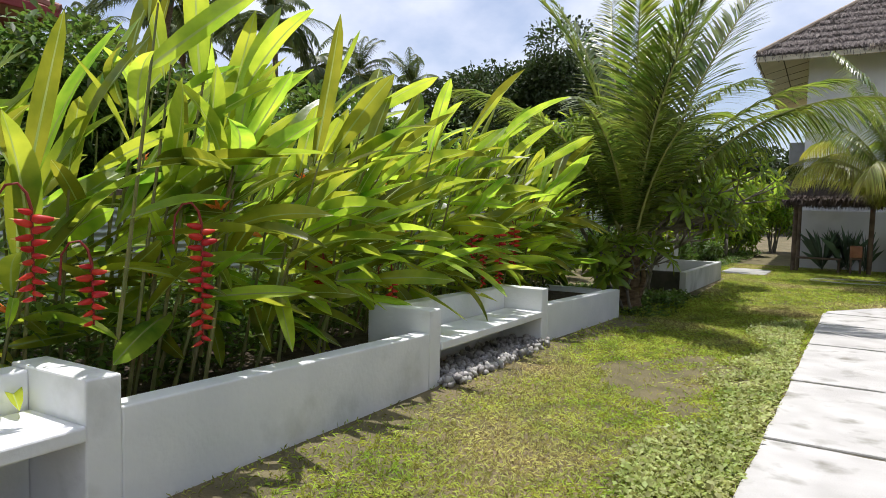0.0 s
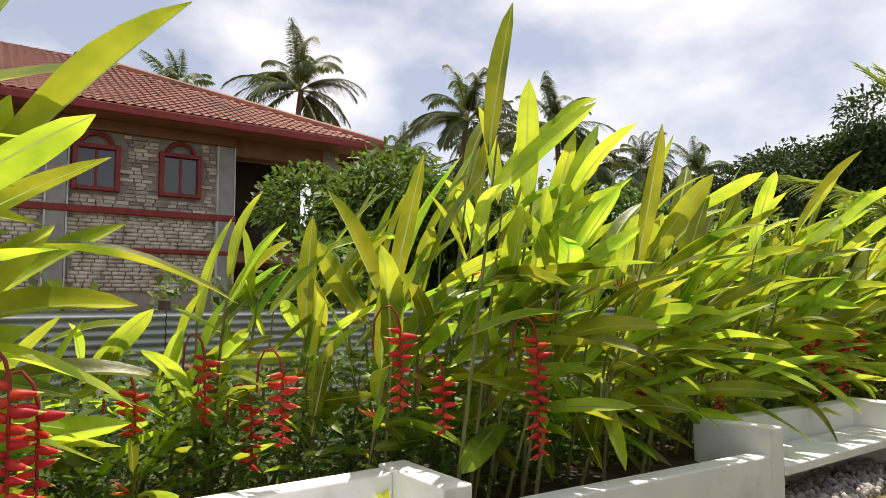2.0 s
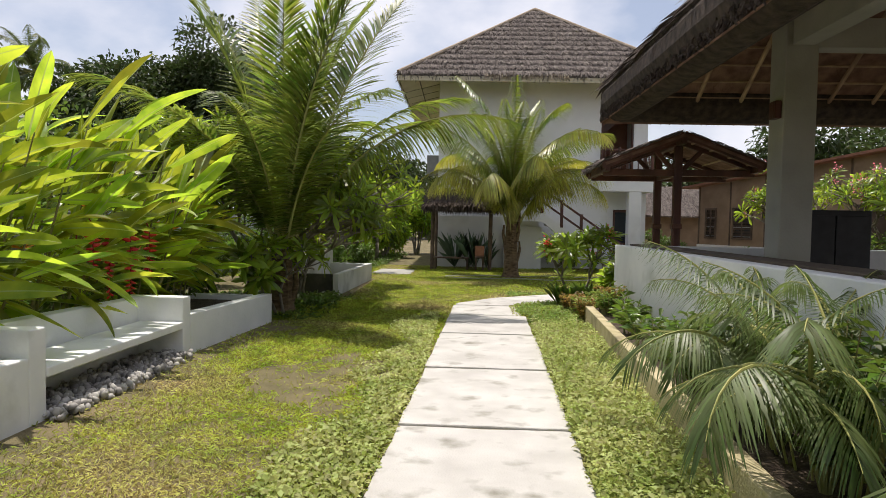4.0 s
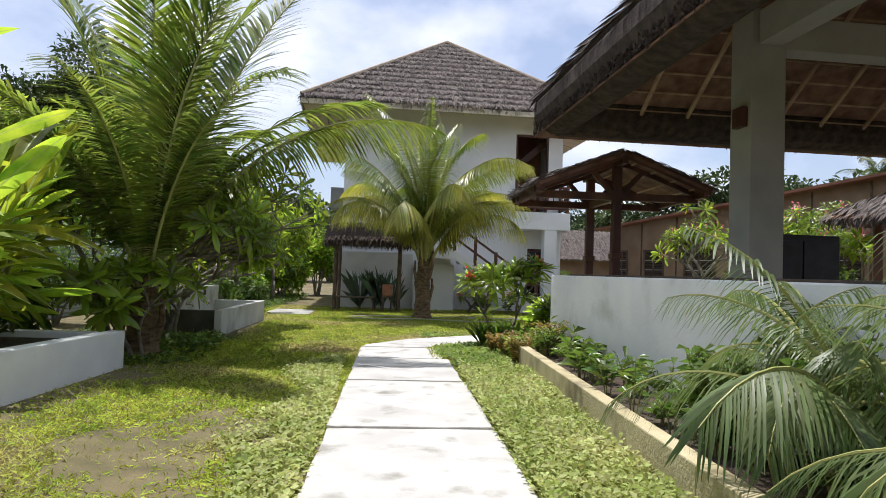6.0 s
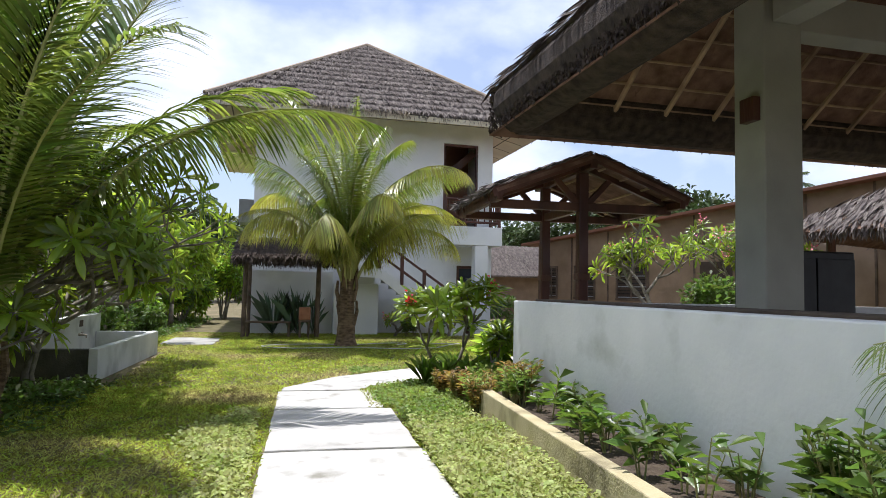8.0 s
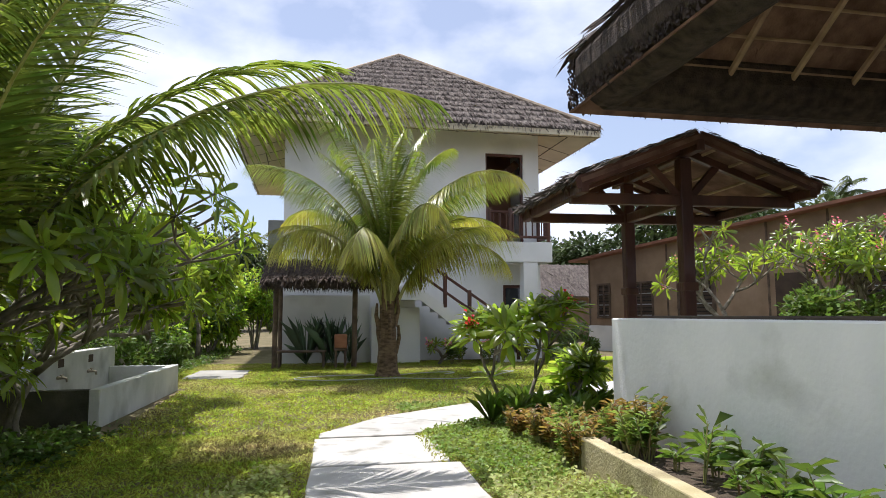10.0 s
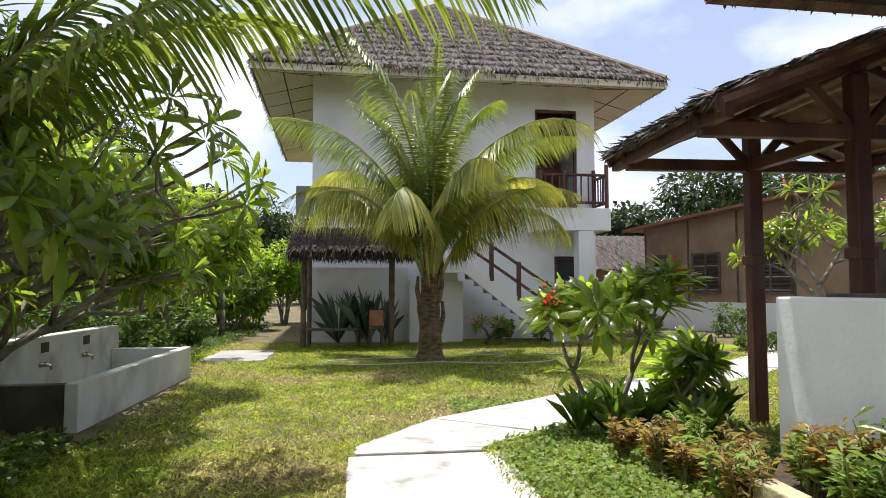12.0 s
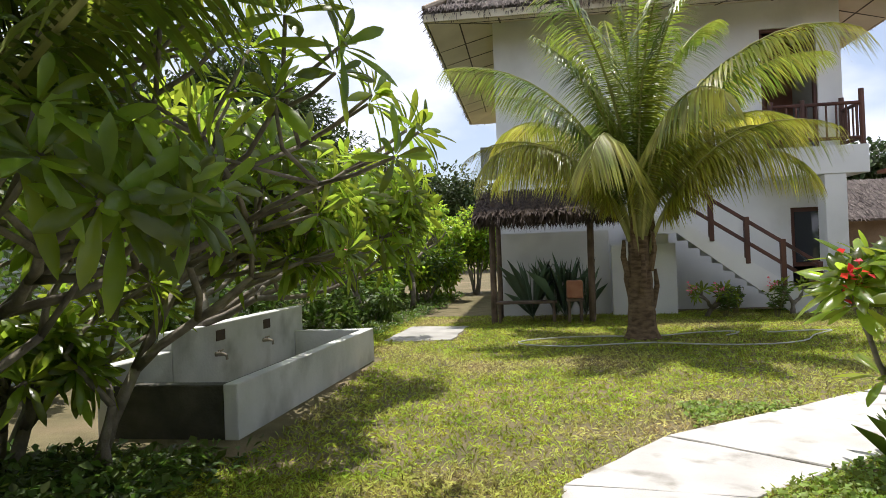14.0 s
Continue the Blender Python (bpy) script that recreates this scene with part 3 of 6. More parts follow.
# ---- the two-storey house ----
def build_house():
    h = thing("two_storey_house", -1.317, 26.07, 0, 0.4, "two-storey white rendered house with a thatched hip roof", "house")
    W, D, T = 7.84, 9.0, 0.22
    zt = 7.08
    # front wall with the upper opening and a ground-floor opening
    ox0, ox1, oz0, oz1 = 6.10, 7.32, 3.50, 6.38
    gx0, gx1, gz1 = 6.62, 7.38, 2.25
    front = bmesh.new()
    box(front, 0, gx0, 0, T, 0, 3.0)
    box(front, gx0, gx1, 0, T, gz1, 3.0)
    box(front, gx1, W, 0, T, 0, 3.0)
    box(front, 0, ox0, 0, T, 3.0, zt)
    box(front, ox1, W, 0, T, 3.0, zt)
    box(front, ox0, ox1, 0, T, oz1, zt)
    box(front, ox0, ox1, 0, T, 3.0, oz0)
    bmesh.ops.remove_doubles(front, verts=front.verts, dist=0.001)
    part("front_wall", front, M_HOUSE, h)
    part("side_wall", boxed(0, T, T + 0.002, D, 0, zt, 0), M_HOUSE, h)
    part("side_wall", boxed(W - T, W, T + 0.002, D, 0, zt, 0), M_HOUSE, h)
    part("back_wall", boxed(T + 0.002, W - T - 0.002, D - T, D, 0, zt, 0), M_HOUSE, h)
    part("upper_floor", boxed(T + 0.002, W - T - 0.002, T + 0.002, D - T - 0.002, 3.1, 3.5, 0), M_CONCRETE, h)
    part("inner_wall", boxed(T + 0.01, W - T - 0.01, 2.2, 2.3, 3.502, 6.9, 0), M_EAVE, h, "brown inner wall")
    w = part("opening_frame", boxed(ox0, ox1, 0.05, 0.15, oz1 - 0.08, oz1 - 0.002, 0.005), M_WOOD, h)
    part("jamb", boxed(ox0 + 0.002, ox0 + 0.07, 0.05, 0.15, oz0 + 0.002, oz1 - 0.083, 0.005), M_WOOD, w)
    part("jamb", boxed(ox1 - 0.07, ox1 - 0.002, 0.05, 0.15, oz0 + 0.002, oz1 - 0.083, 0.005), M_WOOD, w)
    part("inner_stair_rail", beam((ox0 + 0.1, 0.9, 5.2), (ox1 + 0.1, 0.9, 6.3), 0.12, 0.25), M_WOOD, h)
    g = part("ground_window", boxed(gx0 + 0.002, gx1 - 0.002, 0.08, 0.14, 0.9, gz1 - 0.002, 0.005), M_WOOD, h)
    part("pane", boxed(gx0 + 0.1, gx1 - 0.1, 0.06, 0.078, 1.0, gz1 - 0.1, 0), M_GLASS, g)
    # soffit and fascia
    o, ze = 1.45, 6.83
    quads = hip(-o, W + o, -o, D + o, ze, 10.80, 5.4)
    for q in hip(-o, W + o, -o, D + o, ze + 0.07, ze + 0.07 + (10.80 - ze), 5.4):
        part("roof_base", slope_slab(q, 0.10), M_THATCH, h)
    rim = [((-o + .05, -o + .05), (W + o - .05, -o + .05), (W, 0), (0, 0)), ((W + o - .05, -o + .05), (W + o - .05, D + o - .05), (W, D), (W, 0)),
           ((W + o - .05, D + o - .05), (-o + .05, D + o - .05), (0, D), (W, D)), ((-o + .05, D + o - .05), (-o + .05, -o + .05), (0, 0), (0, D))]
    for a, b, c, d in rim:
        q = [(*a, ze - 0.14), (*b, ze - 0.14), (*c, zt - 0.02), (*d, zt - 0.02)]
        part("soffit", slope_slab(q, 0.03), M_SOFFIT, h)
    for (ax, ay), (bx, by) in (((-o, -o), (W + o, -o)), ((W + o, -o), (W + o, D + o)), ((-o, D + o), (-o, -o)), ((W + o, D + o), (-o, D + o))):
        part("fascia", beam((ax, ay, ze - 0.08), (bx, by, ze - 0.08), 0.035, 0.17), M_SOFFIT, h)

    def sof(x, y):
        dx = max(-x, x - W, 0) / o
        dy = max(-y, y - D, 0) / o
        return zt - 0.055 - (zt - ze + 0.12) * max(dx, dy)
    seams = []
    for k in range(7):
        x = 0.2 + k * (W - 0.4) / 6
        seams.append(((x, -0.02), (x, -o + 0.08)))
        seams.append(((-0.02, x + 0.6), (-o + 0.08, x + 0.6)))
        seams.append(((W + 0.02, x + 0.6), (W + o - 0.08, x + 0.6)))
    seams += [((-o / 2, -o / 2), (W + o / 2, -o / 2)), ((-o / 2, -o / 2), (-o / 2, D)), ((W + o / 2, -o / 2), (W + o / 2, D)), ((0, 0), (-o + .08, -o + .08)), ((W, 0), (W + o - .08, -o + .08))]
    for a, b in seams:
        part("soffit_batten", beam((*a, sof(*a) - 0.006), (*b, sof(*b) - 0.006), 0.035, 0.012), M_SEAM, h)
    for i, q in enumerate(quads):
        qq = [(p[0], p[1], p[2] + 0.08) for p in q]
        thatch_on("thatch", qq, h, 14000 if i in (1, 2) else 8000, M_THATCH, 0.36)
        part("hip_cap", bar(tuple(Vector(qq[0]) + Vector((0, 0, 0.06))), tuple(Vector(qq[3]) + Vector((0, 0, 0.06))), 0.07, 7), M_STRAW, h)
        fringe("eave_straw", (q[0][0], q[0][1], ze - 0.02), (q[1][0], q[1][1], ze - 0.02), h, 2600, M_THATCH, 0.22, (q[0][0] * 0, 0, -1), 0.2)
    fringe("pale_straw", (1.6, -o - 0.03, ze + 0.02), (4.6, -o - 0.03, ze + 0.02), h, 500, M_STRAW, 0.2, (0, -0.2, -1), 0.12)
    # balcony
    bx0, bx1, by0 = 5.85, 7.84, -1.07
    b = part("balcony", boxed(bx0, bx1, by0, -0.002, 2.88, 3.48, 0.015), M_HOUSE, h)
    part("column", boxed(bx1 - 0.90, bx1 - 0.46, by0 + 0.02, by0 + 0.42, 0, 2.878, 0.015), M_HOUSE, h)
    posts = [(bx0 + 0.08, by0 + 0.08), (bx0 + 0.72, by0 + 0.08), (bx1 - 0.08, by0 + 0.08), (bx1 - 0.08, -0.1)]
    for x, y in posts:
        part("rail_post", bar((x, y, 3.482), (x, y, 4.66 if x > bx1 - 0.2 else 4.48), 0.055), M_WOOD, b)
    for z in (3.63, 4.37):
        part("rail", bar((bx0 + 0.08, by0 + 0.08, z), (bx1 - 0.08, by0 + 0.08, z), 0.04), M_WOOD, b)
        part("rail", bar((bx1 - 0.08, by0 + 0.08, z), (bx1 - 0.08, -0.05, z), 0.04), M_WOOD, b)
    for k in range(9):
        x = bx0 + 0.2 + k * 0.20
        part("baluster", bar((x, by0 + 0.08, 3.64), (x, by0 + 0.08, 4.36), 0.022, 6), M_WOOD, b)
    for k in range(4):
        y = by0 + 0.28 + k * 0.19
        part("baluster", bar((bx1 - 0.08, y, 3.64), (bx1 - 0.08, y, 4.36), 0.022, 6), M_WOOD, b)
    part("side_box", boxed(-0.55, -0.002, 2.2, 3.2, 3.6, 4.4, 0.02), M_GUTTER, h)
    # outside stair, rising to the left along the front
    st = part("stair", boxed(3.0, 3.7, -1.0, -0.5, 0, 1.75, 0.01), M_HOUSE, h)
    sx0, sx1, n = 6.45, 3.75, 11
    for i in range(n):
        x = sx0 + (sx1 - sx0) * i / n
        z = 1.95 * (i + 1) / n
        part("step", boxed(x - 0.25, x, -1.55, -0.45, z - 0.18, z, 0.01), M_HOUSE, st)
    bm = bmesh.new()
    pts = [(sx0 + 0.25, 0), (sx0 + 0.25, 0.12), (sx1 - 0.1, 2.12), (2.95, 2.12), (2.95, 1.75), (sx1, 1.75), (sx0 - 0.45, 0)]
    f = bm.faces.new([bm.verts.new((x, -1.62, z)) for x, z in pts])
    r = bmesh.ops.extrude_face_region(bm, geom=[f])
    bmesh.ops.translate(bm, verts=[v for v in r["geom"] if isinstance(v, bmesh.types.BMVert)], vec=(0, 0.068, 0))
    bmesh.ops.recalc_face_normals(bm, faces=bm.faces)
    part("stringer", bm, M_HOUSE, st)
    part("landing", boxed(2.95, sx1, -1.55, -0.02, 1.76, 1.95, 0.01), M_HOUSE, st)
    for z in (0.5, 0.95):
        part("handrail", beam((sx0 + 0.1, -1.58, z + 0.05), (sx1, -1.58, 1.95 + z), 0.07, 0.07), M_WOOD, st)
    for k in range(5):
        t = k / 4
        x, z = sx0 + 0.1 + (sx1 - sx0 - 0.1) * t, 1.95 * t
        part("rail_post", boxed(x - 0.05, x + 0.05, -1.63, -1.53, z + 0.08, z + 1.05, 0.01), M_WOOD, st)
    # low white screen wall in front
    part("screen_wall", boxed(-0.05, 2.45, -0.82, -0.65, 0, 1.9, 0.012), M_HOUSE, h)
    part("screen_return", boxed(2.452, 3.82, -1.12, -0.97, 0, 1.55, 0.012), M_HOUSE, h)
    return h


build_house()


def build_lean_to():
    """The small thatched lean-to with a timber bench against the house."""
    s = thing("thatched_lean_to", -1.40, 23.9, 0, -2.2, "dark timber lean-to with a shaggy thatched roof", "lean-to")
    for x in (0.0, 2.0):
        part("post", bar((x, 0, 0), (x + 0.02, 0, 2.5), 0.07), M_WOOD_OLD, s)
    part("post", bar((0.05, 1.05, 0), (0.05, 1.05, 2.7), 0.06), M_WOOD_OLD, s)
    q = [(-0.3, -0.45, 2.22), (2.6, -0.45, 2.22), (2.6, 1.0, 2.80), (-0.3, 1.0, 2.80)]
    part("roof_base", slope_slab(q, 0.05), M_THATCH_IN, s)
    thatch_on("thatch", q, s, 2600, M_THATCH_DARK, 0.4)
    fringe("eave_straw", (-0.3, -0.47, 2.2), (2.6, -0.47, 2.2), s, 2600, M_THATCH_DARK, 0.34, (0, -0.1, -1), 0.12)
    part("beam", bar((-0.3, 0, 2.3), (2.6, 0, 2.3), 0.06), M_WOOD_OLD, s)
    b = thing("timber_bench", -1.0, 24.0, 0, -2.2, "rough dark timber bench under the lean-to", "bench")
    part("seat", boxed(-0.35, 0.9, -0.2, 0.2, 0.40, 0.45, 0.01), M_WOOD_OLD, b)
    for x in (-0.28, 0.83):
        for y in (-0.14, 0.14):
            part("leg", boxed(x - 0.03, x + 0.03, y - 0.03, y + 0.03, 0, 0.398, 0.006), M_WOOD_OLD, b)
    p = thing("pot_stand", 0.25, 23.75, 0, 0, "terracotta box on a dark wooden stand", "pot")
    part("stand", boxed(-0.17, 0.17, -0.17, 0.17, 0.44, 0.50, 0.01), M_WOOD_OLD, p)
    for x in (-0.12, 0.12):
        for y in (-0.12, 0.12):
            part("leg", boxed(x - 0.025, x + 0.025, y - 0.025, y + 0.025, 0, 0.438, 0.005), M_WOOD_OLD, p)
    part("pot", boxed(-0.16, 0.16, -0.16, 0.16, 0.502, 0.86, 0.03), M_CLAY, p, "square terracotta pot")


build_lean_to()


# ---- the pavilion ----
def build_pavilion():
    w = thing("pavilion_wall", 2.31, 12.53, 0, 0, "waist-high white wall round the open pavilion", "wall", kind="structure")
    part("long_panel", boxed(0, 0.2, -14, 0, -0.1, 1.312, 0.015), M_WHITE, w)
    part("end_panel", boxed(0.202, 6.5, -0.2, -0.002, -0.1, 1.309, 0.015), M_WHITE, w)
    # a dark strip behind the long panel, standing just above its top
    part("counter_top", boxed(0.204, 0.62, -12.2, -0.21, 1.27, 1.335, 0.01), M_SEAM, w, "dark strip along the inner side of the wall top")
    p = thing("open_pavilion", 8.0, 5.6, 0, 0, "open pavilion on square columns with a heavy thatched hip roof", "pavilion")
    X0, X1, Y0, Y1, ze, zr = 2.07, 13.9, -1.6, 12.88, 3.52, 7.6
    sh = p.matrix_basis.inverted()

    def q_(q):
        return [tuple(sh @ Vector(a)) for a in q]
    quads = hip(X0, X1, Y0, Y1, ze, zr, 5.9)
    for i, q in enumerate(quads):
        part("roof_base", slope_slab(q_([(a[0], a[1], a[2] + 0.52) for a in q]), 0.46), M_THATCH_DARK, p)
        thatch_on("thatch", q_([(a[0], a[1], a[2] + 0.52) for a in q]), p, 8000, M_THATCH_DARK, 0.5)
        part("roof_lining", slope_slab(q_([(a[0], a[1], a[2] - 0.055) for a in q]), 0.02), M_THATCH_IN, p, "red-brown thatch seen from below")
    corners = [(X0, Y0), (X1, Y0), (X1, Y1), (X0, Y1)]
    for i in range(4):
        a, b = corners[i], corners[(i + 1) % 4]
        fringe("eave_thatch", sh @ Vector((*a, ze - 0.03)), sh @ Vector((*b, ze - 0.03)), p, 9000, M_THATCH_DARK, 0.07, (0, 0, -1), 0.50)
    # thick rounded roll of thatch along the eaves
    for a, b in (((X0 + .3, Y1 - .3), (X1 - .3, Y1 - .3)), ((X0 + .3, Y1 - .3), (X0 + .3, Y0 + .3))):
        part("eave_roll", bar(sh @ Vector((*a, ze + 0.27)), sh @ Vector((*b, ze + 0.27)), 0.36, 12), M_THATCH_DARK, p)
    s = (zr - ze) / 5.87

    def under(x, d):
        return ze + s * d - 0.06
    # thatch courses, battens and rafters seen from below
    for k in range(19):
        d = 0.35 + k * 0.29
        y, z = Y1 - d, under(0, d) - 0.10
        part("batten", bar(sh @ Vector((X0 + d, y, z)), sh @ Vector((X1 - d, y, z)), 0.017, 6), M_BAMBOO, p)
        fringe("course", sh @ Vector((X0 + d, y + 0.1, z + 0.04)), sh @ Vector((X1 - d, y + 0.1, z + 0.04)), p, 1500, M_THATCH_IN, 0.20, (0, 0.85, -0.5), 0.07)
        x = X0 + d
        part("batten", bar(sh @ Vector((x, Y0 + d, z)), sh @ Vector((x, Y1 - d, z)), 0.017, 6), M_BAMBOO, p)
    for k in range(16):
        x = X0 + 0.75 + k * 0.72
        d1 = min(x - X0, X1 - x, 5.8)
        part("rafter", bar(sh @ Vector((x, Y1 - 0.6, under(0, 0.6) - 0.145)), sh @ Vector((x, Y1 - d1, under(0, d1) - 0.145)), 0.035, 6), M_BAMBOO, p)
    for k in range(18):
        y = Y0 + 0.75 + k * 0.76
        d1 = min(y - Y0, Y1 - y, 5.8)
        part("rafter", bar(sh @ Vector((X0 + 0.6, y, under(0, 0.6) - 0.145)), sh @ Vector((X0 + d1, y, under(0, d1) - 0.145)), 0.035, 6), M_BAMBOO, p)
    part("hip_rafter", bar(sh @ Vector((X0 + 0.6, Y1 - 0.6, ze + 0.25)), sh @ Vector((X0 + 5.8, Y1 - 5.8, zr - 0.2)), 0.075), M_WOOD, p)
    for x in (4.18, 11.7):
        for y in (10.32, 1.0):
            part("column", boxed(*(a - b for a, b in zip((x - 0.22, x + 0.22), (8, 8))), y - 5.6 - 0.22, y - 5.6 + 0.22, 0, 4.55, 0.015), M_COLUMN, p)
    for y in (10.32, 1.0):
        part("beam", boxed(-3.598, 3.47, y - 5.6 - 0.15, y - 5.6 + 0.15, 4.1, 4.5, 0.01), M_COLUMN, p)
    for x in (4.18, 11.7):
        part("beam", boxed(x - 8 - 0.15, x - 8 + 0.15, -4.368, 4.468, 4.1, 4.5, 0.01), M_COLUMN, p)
    part("bracket", boxed(-4.13, -4.042, 4.55, 4.75, 3.14, 3.38, 0.01), M_WOOD, p, "small dark timber block on the column")
    part("floor_slab", boxed(-5.4, 5.6, -6.8, 6.76, -0.05, 0.12, 0.01), M_CONCRETE, p)
    c = thing("speaker_cabinet", 4.95, 10.85, 0.12, 0, "tall black cabinet behind the column", "cabinet")
    part("body", boxed(-0.52, 0.52, -0.3, 0.3, 0, 1.80, 0.02), M_BLACK, c)
    part("door", boxed(-0.49, -0.01, -0.33, -0.302, 0.08, 1.72, 0.006), M_BLACK, c)
    part("door", boxed(0.01, 0.49, -0.33, -0.302, 0.08, 1.72, 0.006), M_BLACK, c)


build_pavilion()


# ---- the gazebo ----
def build_gazebo():
    g = thing("timber_gazebo", 3.60, 14.03, 0, -3, "small open gazebo of dark red-brown timber with a thatched gable roof", "gazebo")
    hw, y0, y1, ze, zr = 1.36, -1.24, 1.05, 2.68, 3.20
    L = [(-hw, y1, ze), (-hw, y0, ze), (0, y0, zr), (0, y1, zr)]
    R = [(hw, y0, ze), (hw, y1, ze), (0, y1, zr), (0, y0, zr)]
    for q in (L, R):
        part("roof_base", slope_slab([(a, b, c + 0.085) for a, b, c in q], 0.05), M_THATCH_IN, g)
        thatch_on("thatch", [(a, b, c + 0.09) for a, b, c in q], g, 3200, M_THATCH, 0.26)
    for y in (-0.84, 0.66):
        part("post", boxed(-0.07, 0.07, y - 0.07, y + 0.07, 0, zr - 0.1, 0.015), M_WOOD, g)
        part("tie_beam", beam((-hw + 0.02, y, ze - 0.06), (hw - 0.02, y, ze - 0.06), 0.10, 0.12), M_WOOD, g)
        for s in (-1, 1):
            part("strut", beam((s * 0.07, y, ze - 0.02), (s * 0.40, y, ze + 0.33), 0.07, 0.08), M_WOOD, g)
            part("rafter", beam((s * (hw + 0.02), y, ze - 0.0), (0, y, zr), 0.08, 0.10), M_WOOD, g)
    for y in (y0 + 0.03, y1 - 0.03):
        for s in (-1, 1):
            part("barge_board", beam((s * (hw + 0.05), y, ze + 0.03), (0, y, zr + 0.06), 0.05, 0.13), M_WOOD, g)
    for s in (-1, 1):
        part("eave_beam", beam((s * (hw - 0.05), y0, ze - 0.01), (s * (hw - 0.05), y1, ze - 0.01), 0.09, 0.11), M_WOOD, g)
        for k in range(4):
            t = (k + 0.5) / 4.2
            part("purlin", bar((s * hw * (1 - t), y0 + 0.05, ze + (zr - ze) * t + 0.03), (s * hw * (1 - t), y1 - 0.05, ze + (zr - ze) * t + 0.03), 0.02, 6), M_BAMBOO, g)
    part("ridge_beam", beam((0, y0, zr - 0.03), (0, y1, zr - 0.03), 0.1, 0.13), M_WOOD, g)
    part("long_beam", beam((0, -0.76, ze - 0.055), (0, 0.58, ze - 0.055), 0.1, 0.12), M_WOOD, g)
    for y in (-0.84, 0.66):
        part("collar", boxed(-0.09, 0.09, y - 0.09, y + 0.09, 1.60, 1.70, 0.015), M_WOOD, g)
    fringe("eave_straw", (-hw - 0.02, y0, ze + 0.08), (-hw - 0.02, y1, ze + 0.08), g, 700, M_THATCH, 0.18, (-0.9, 0, -0.4), 0.07)
    fringe("eave_straw", (hw + 0.02, y0, ze + 0.08), (hw + 0.02, y1, ze + 0.08), g, 500, M_THATCH, 0.18, (0.9, 0, -0.4), 0.07)


build_gazebo()


# ---- the long bamboo house ----
def louvre_window(name, parent, x, z, w, hgt):
    f = part(name, boxed(x - 0.07, x + w + 0.07, -0.05, -0.004, z + hgt, z + hgt + 0.07, 0.006), M_WOOD_OLD, parent)
    part("sill", boxed(x - 0.07, x + w + 0.07, -0.07, -0.004, z - 0.07, z, 0.006), M_WOOD_OLD, f)
    for a in (x - 0.07, x + w):
        part("jamb", boxed(a, a + 0.07, -0.05, -0.004, z + 0.001, z + hgt - 0.001, 0.006), M_WOOD_OLD, f)
    part("mullion", boxed(x + w / 2 - 0.03, x + w / 2 + 0.03, -0.045, -0.004, z + 0.002, z + hgt - 0.002, 0.004), M_WOOD_OLD, f)
    part("dark_back", boxed(x + 0.002, x + w - 0.002, -0.006, -0.003, z + 0.002, z + hgt - 0.002, 0), M_DARK, f)
    for k in range(9):
        zz = z + 0.05 + k * (hgt - 0.08) / 8.5
        bm = boxed(x + 0.01, x + w - 0.01, -0.035, 0.028, -0.004, 0.004, 0)
        bmesh.ops.transform(bm, matrix=pose(0, -0.016, zz, 40, 0, 0) @ Matrix.Diagonal((1, 0.6, 1, 1)), verts=bm.verts)
        part("louvre", bm, M_GLASS if k % 3 else M_ZINC, f)


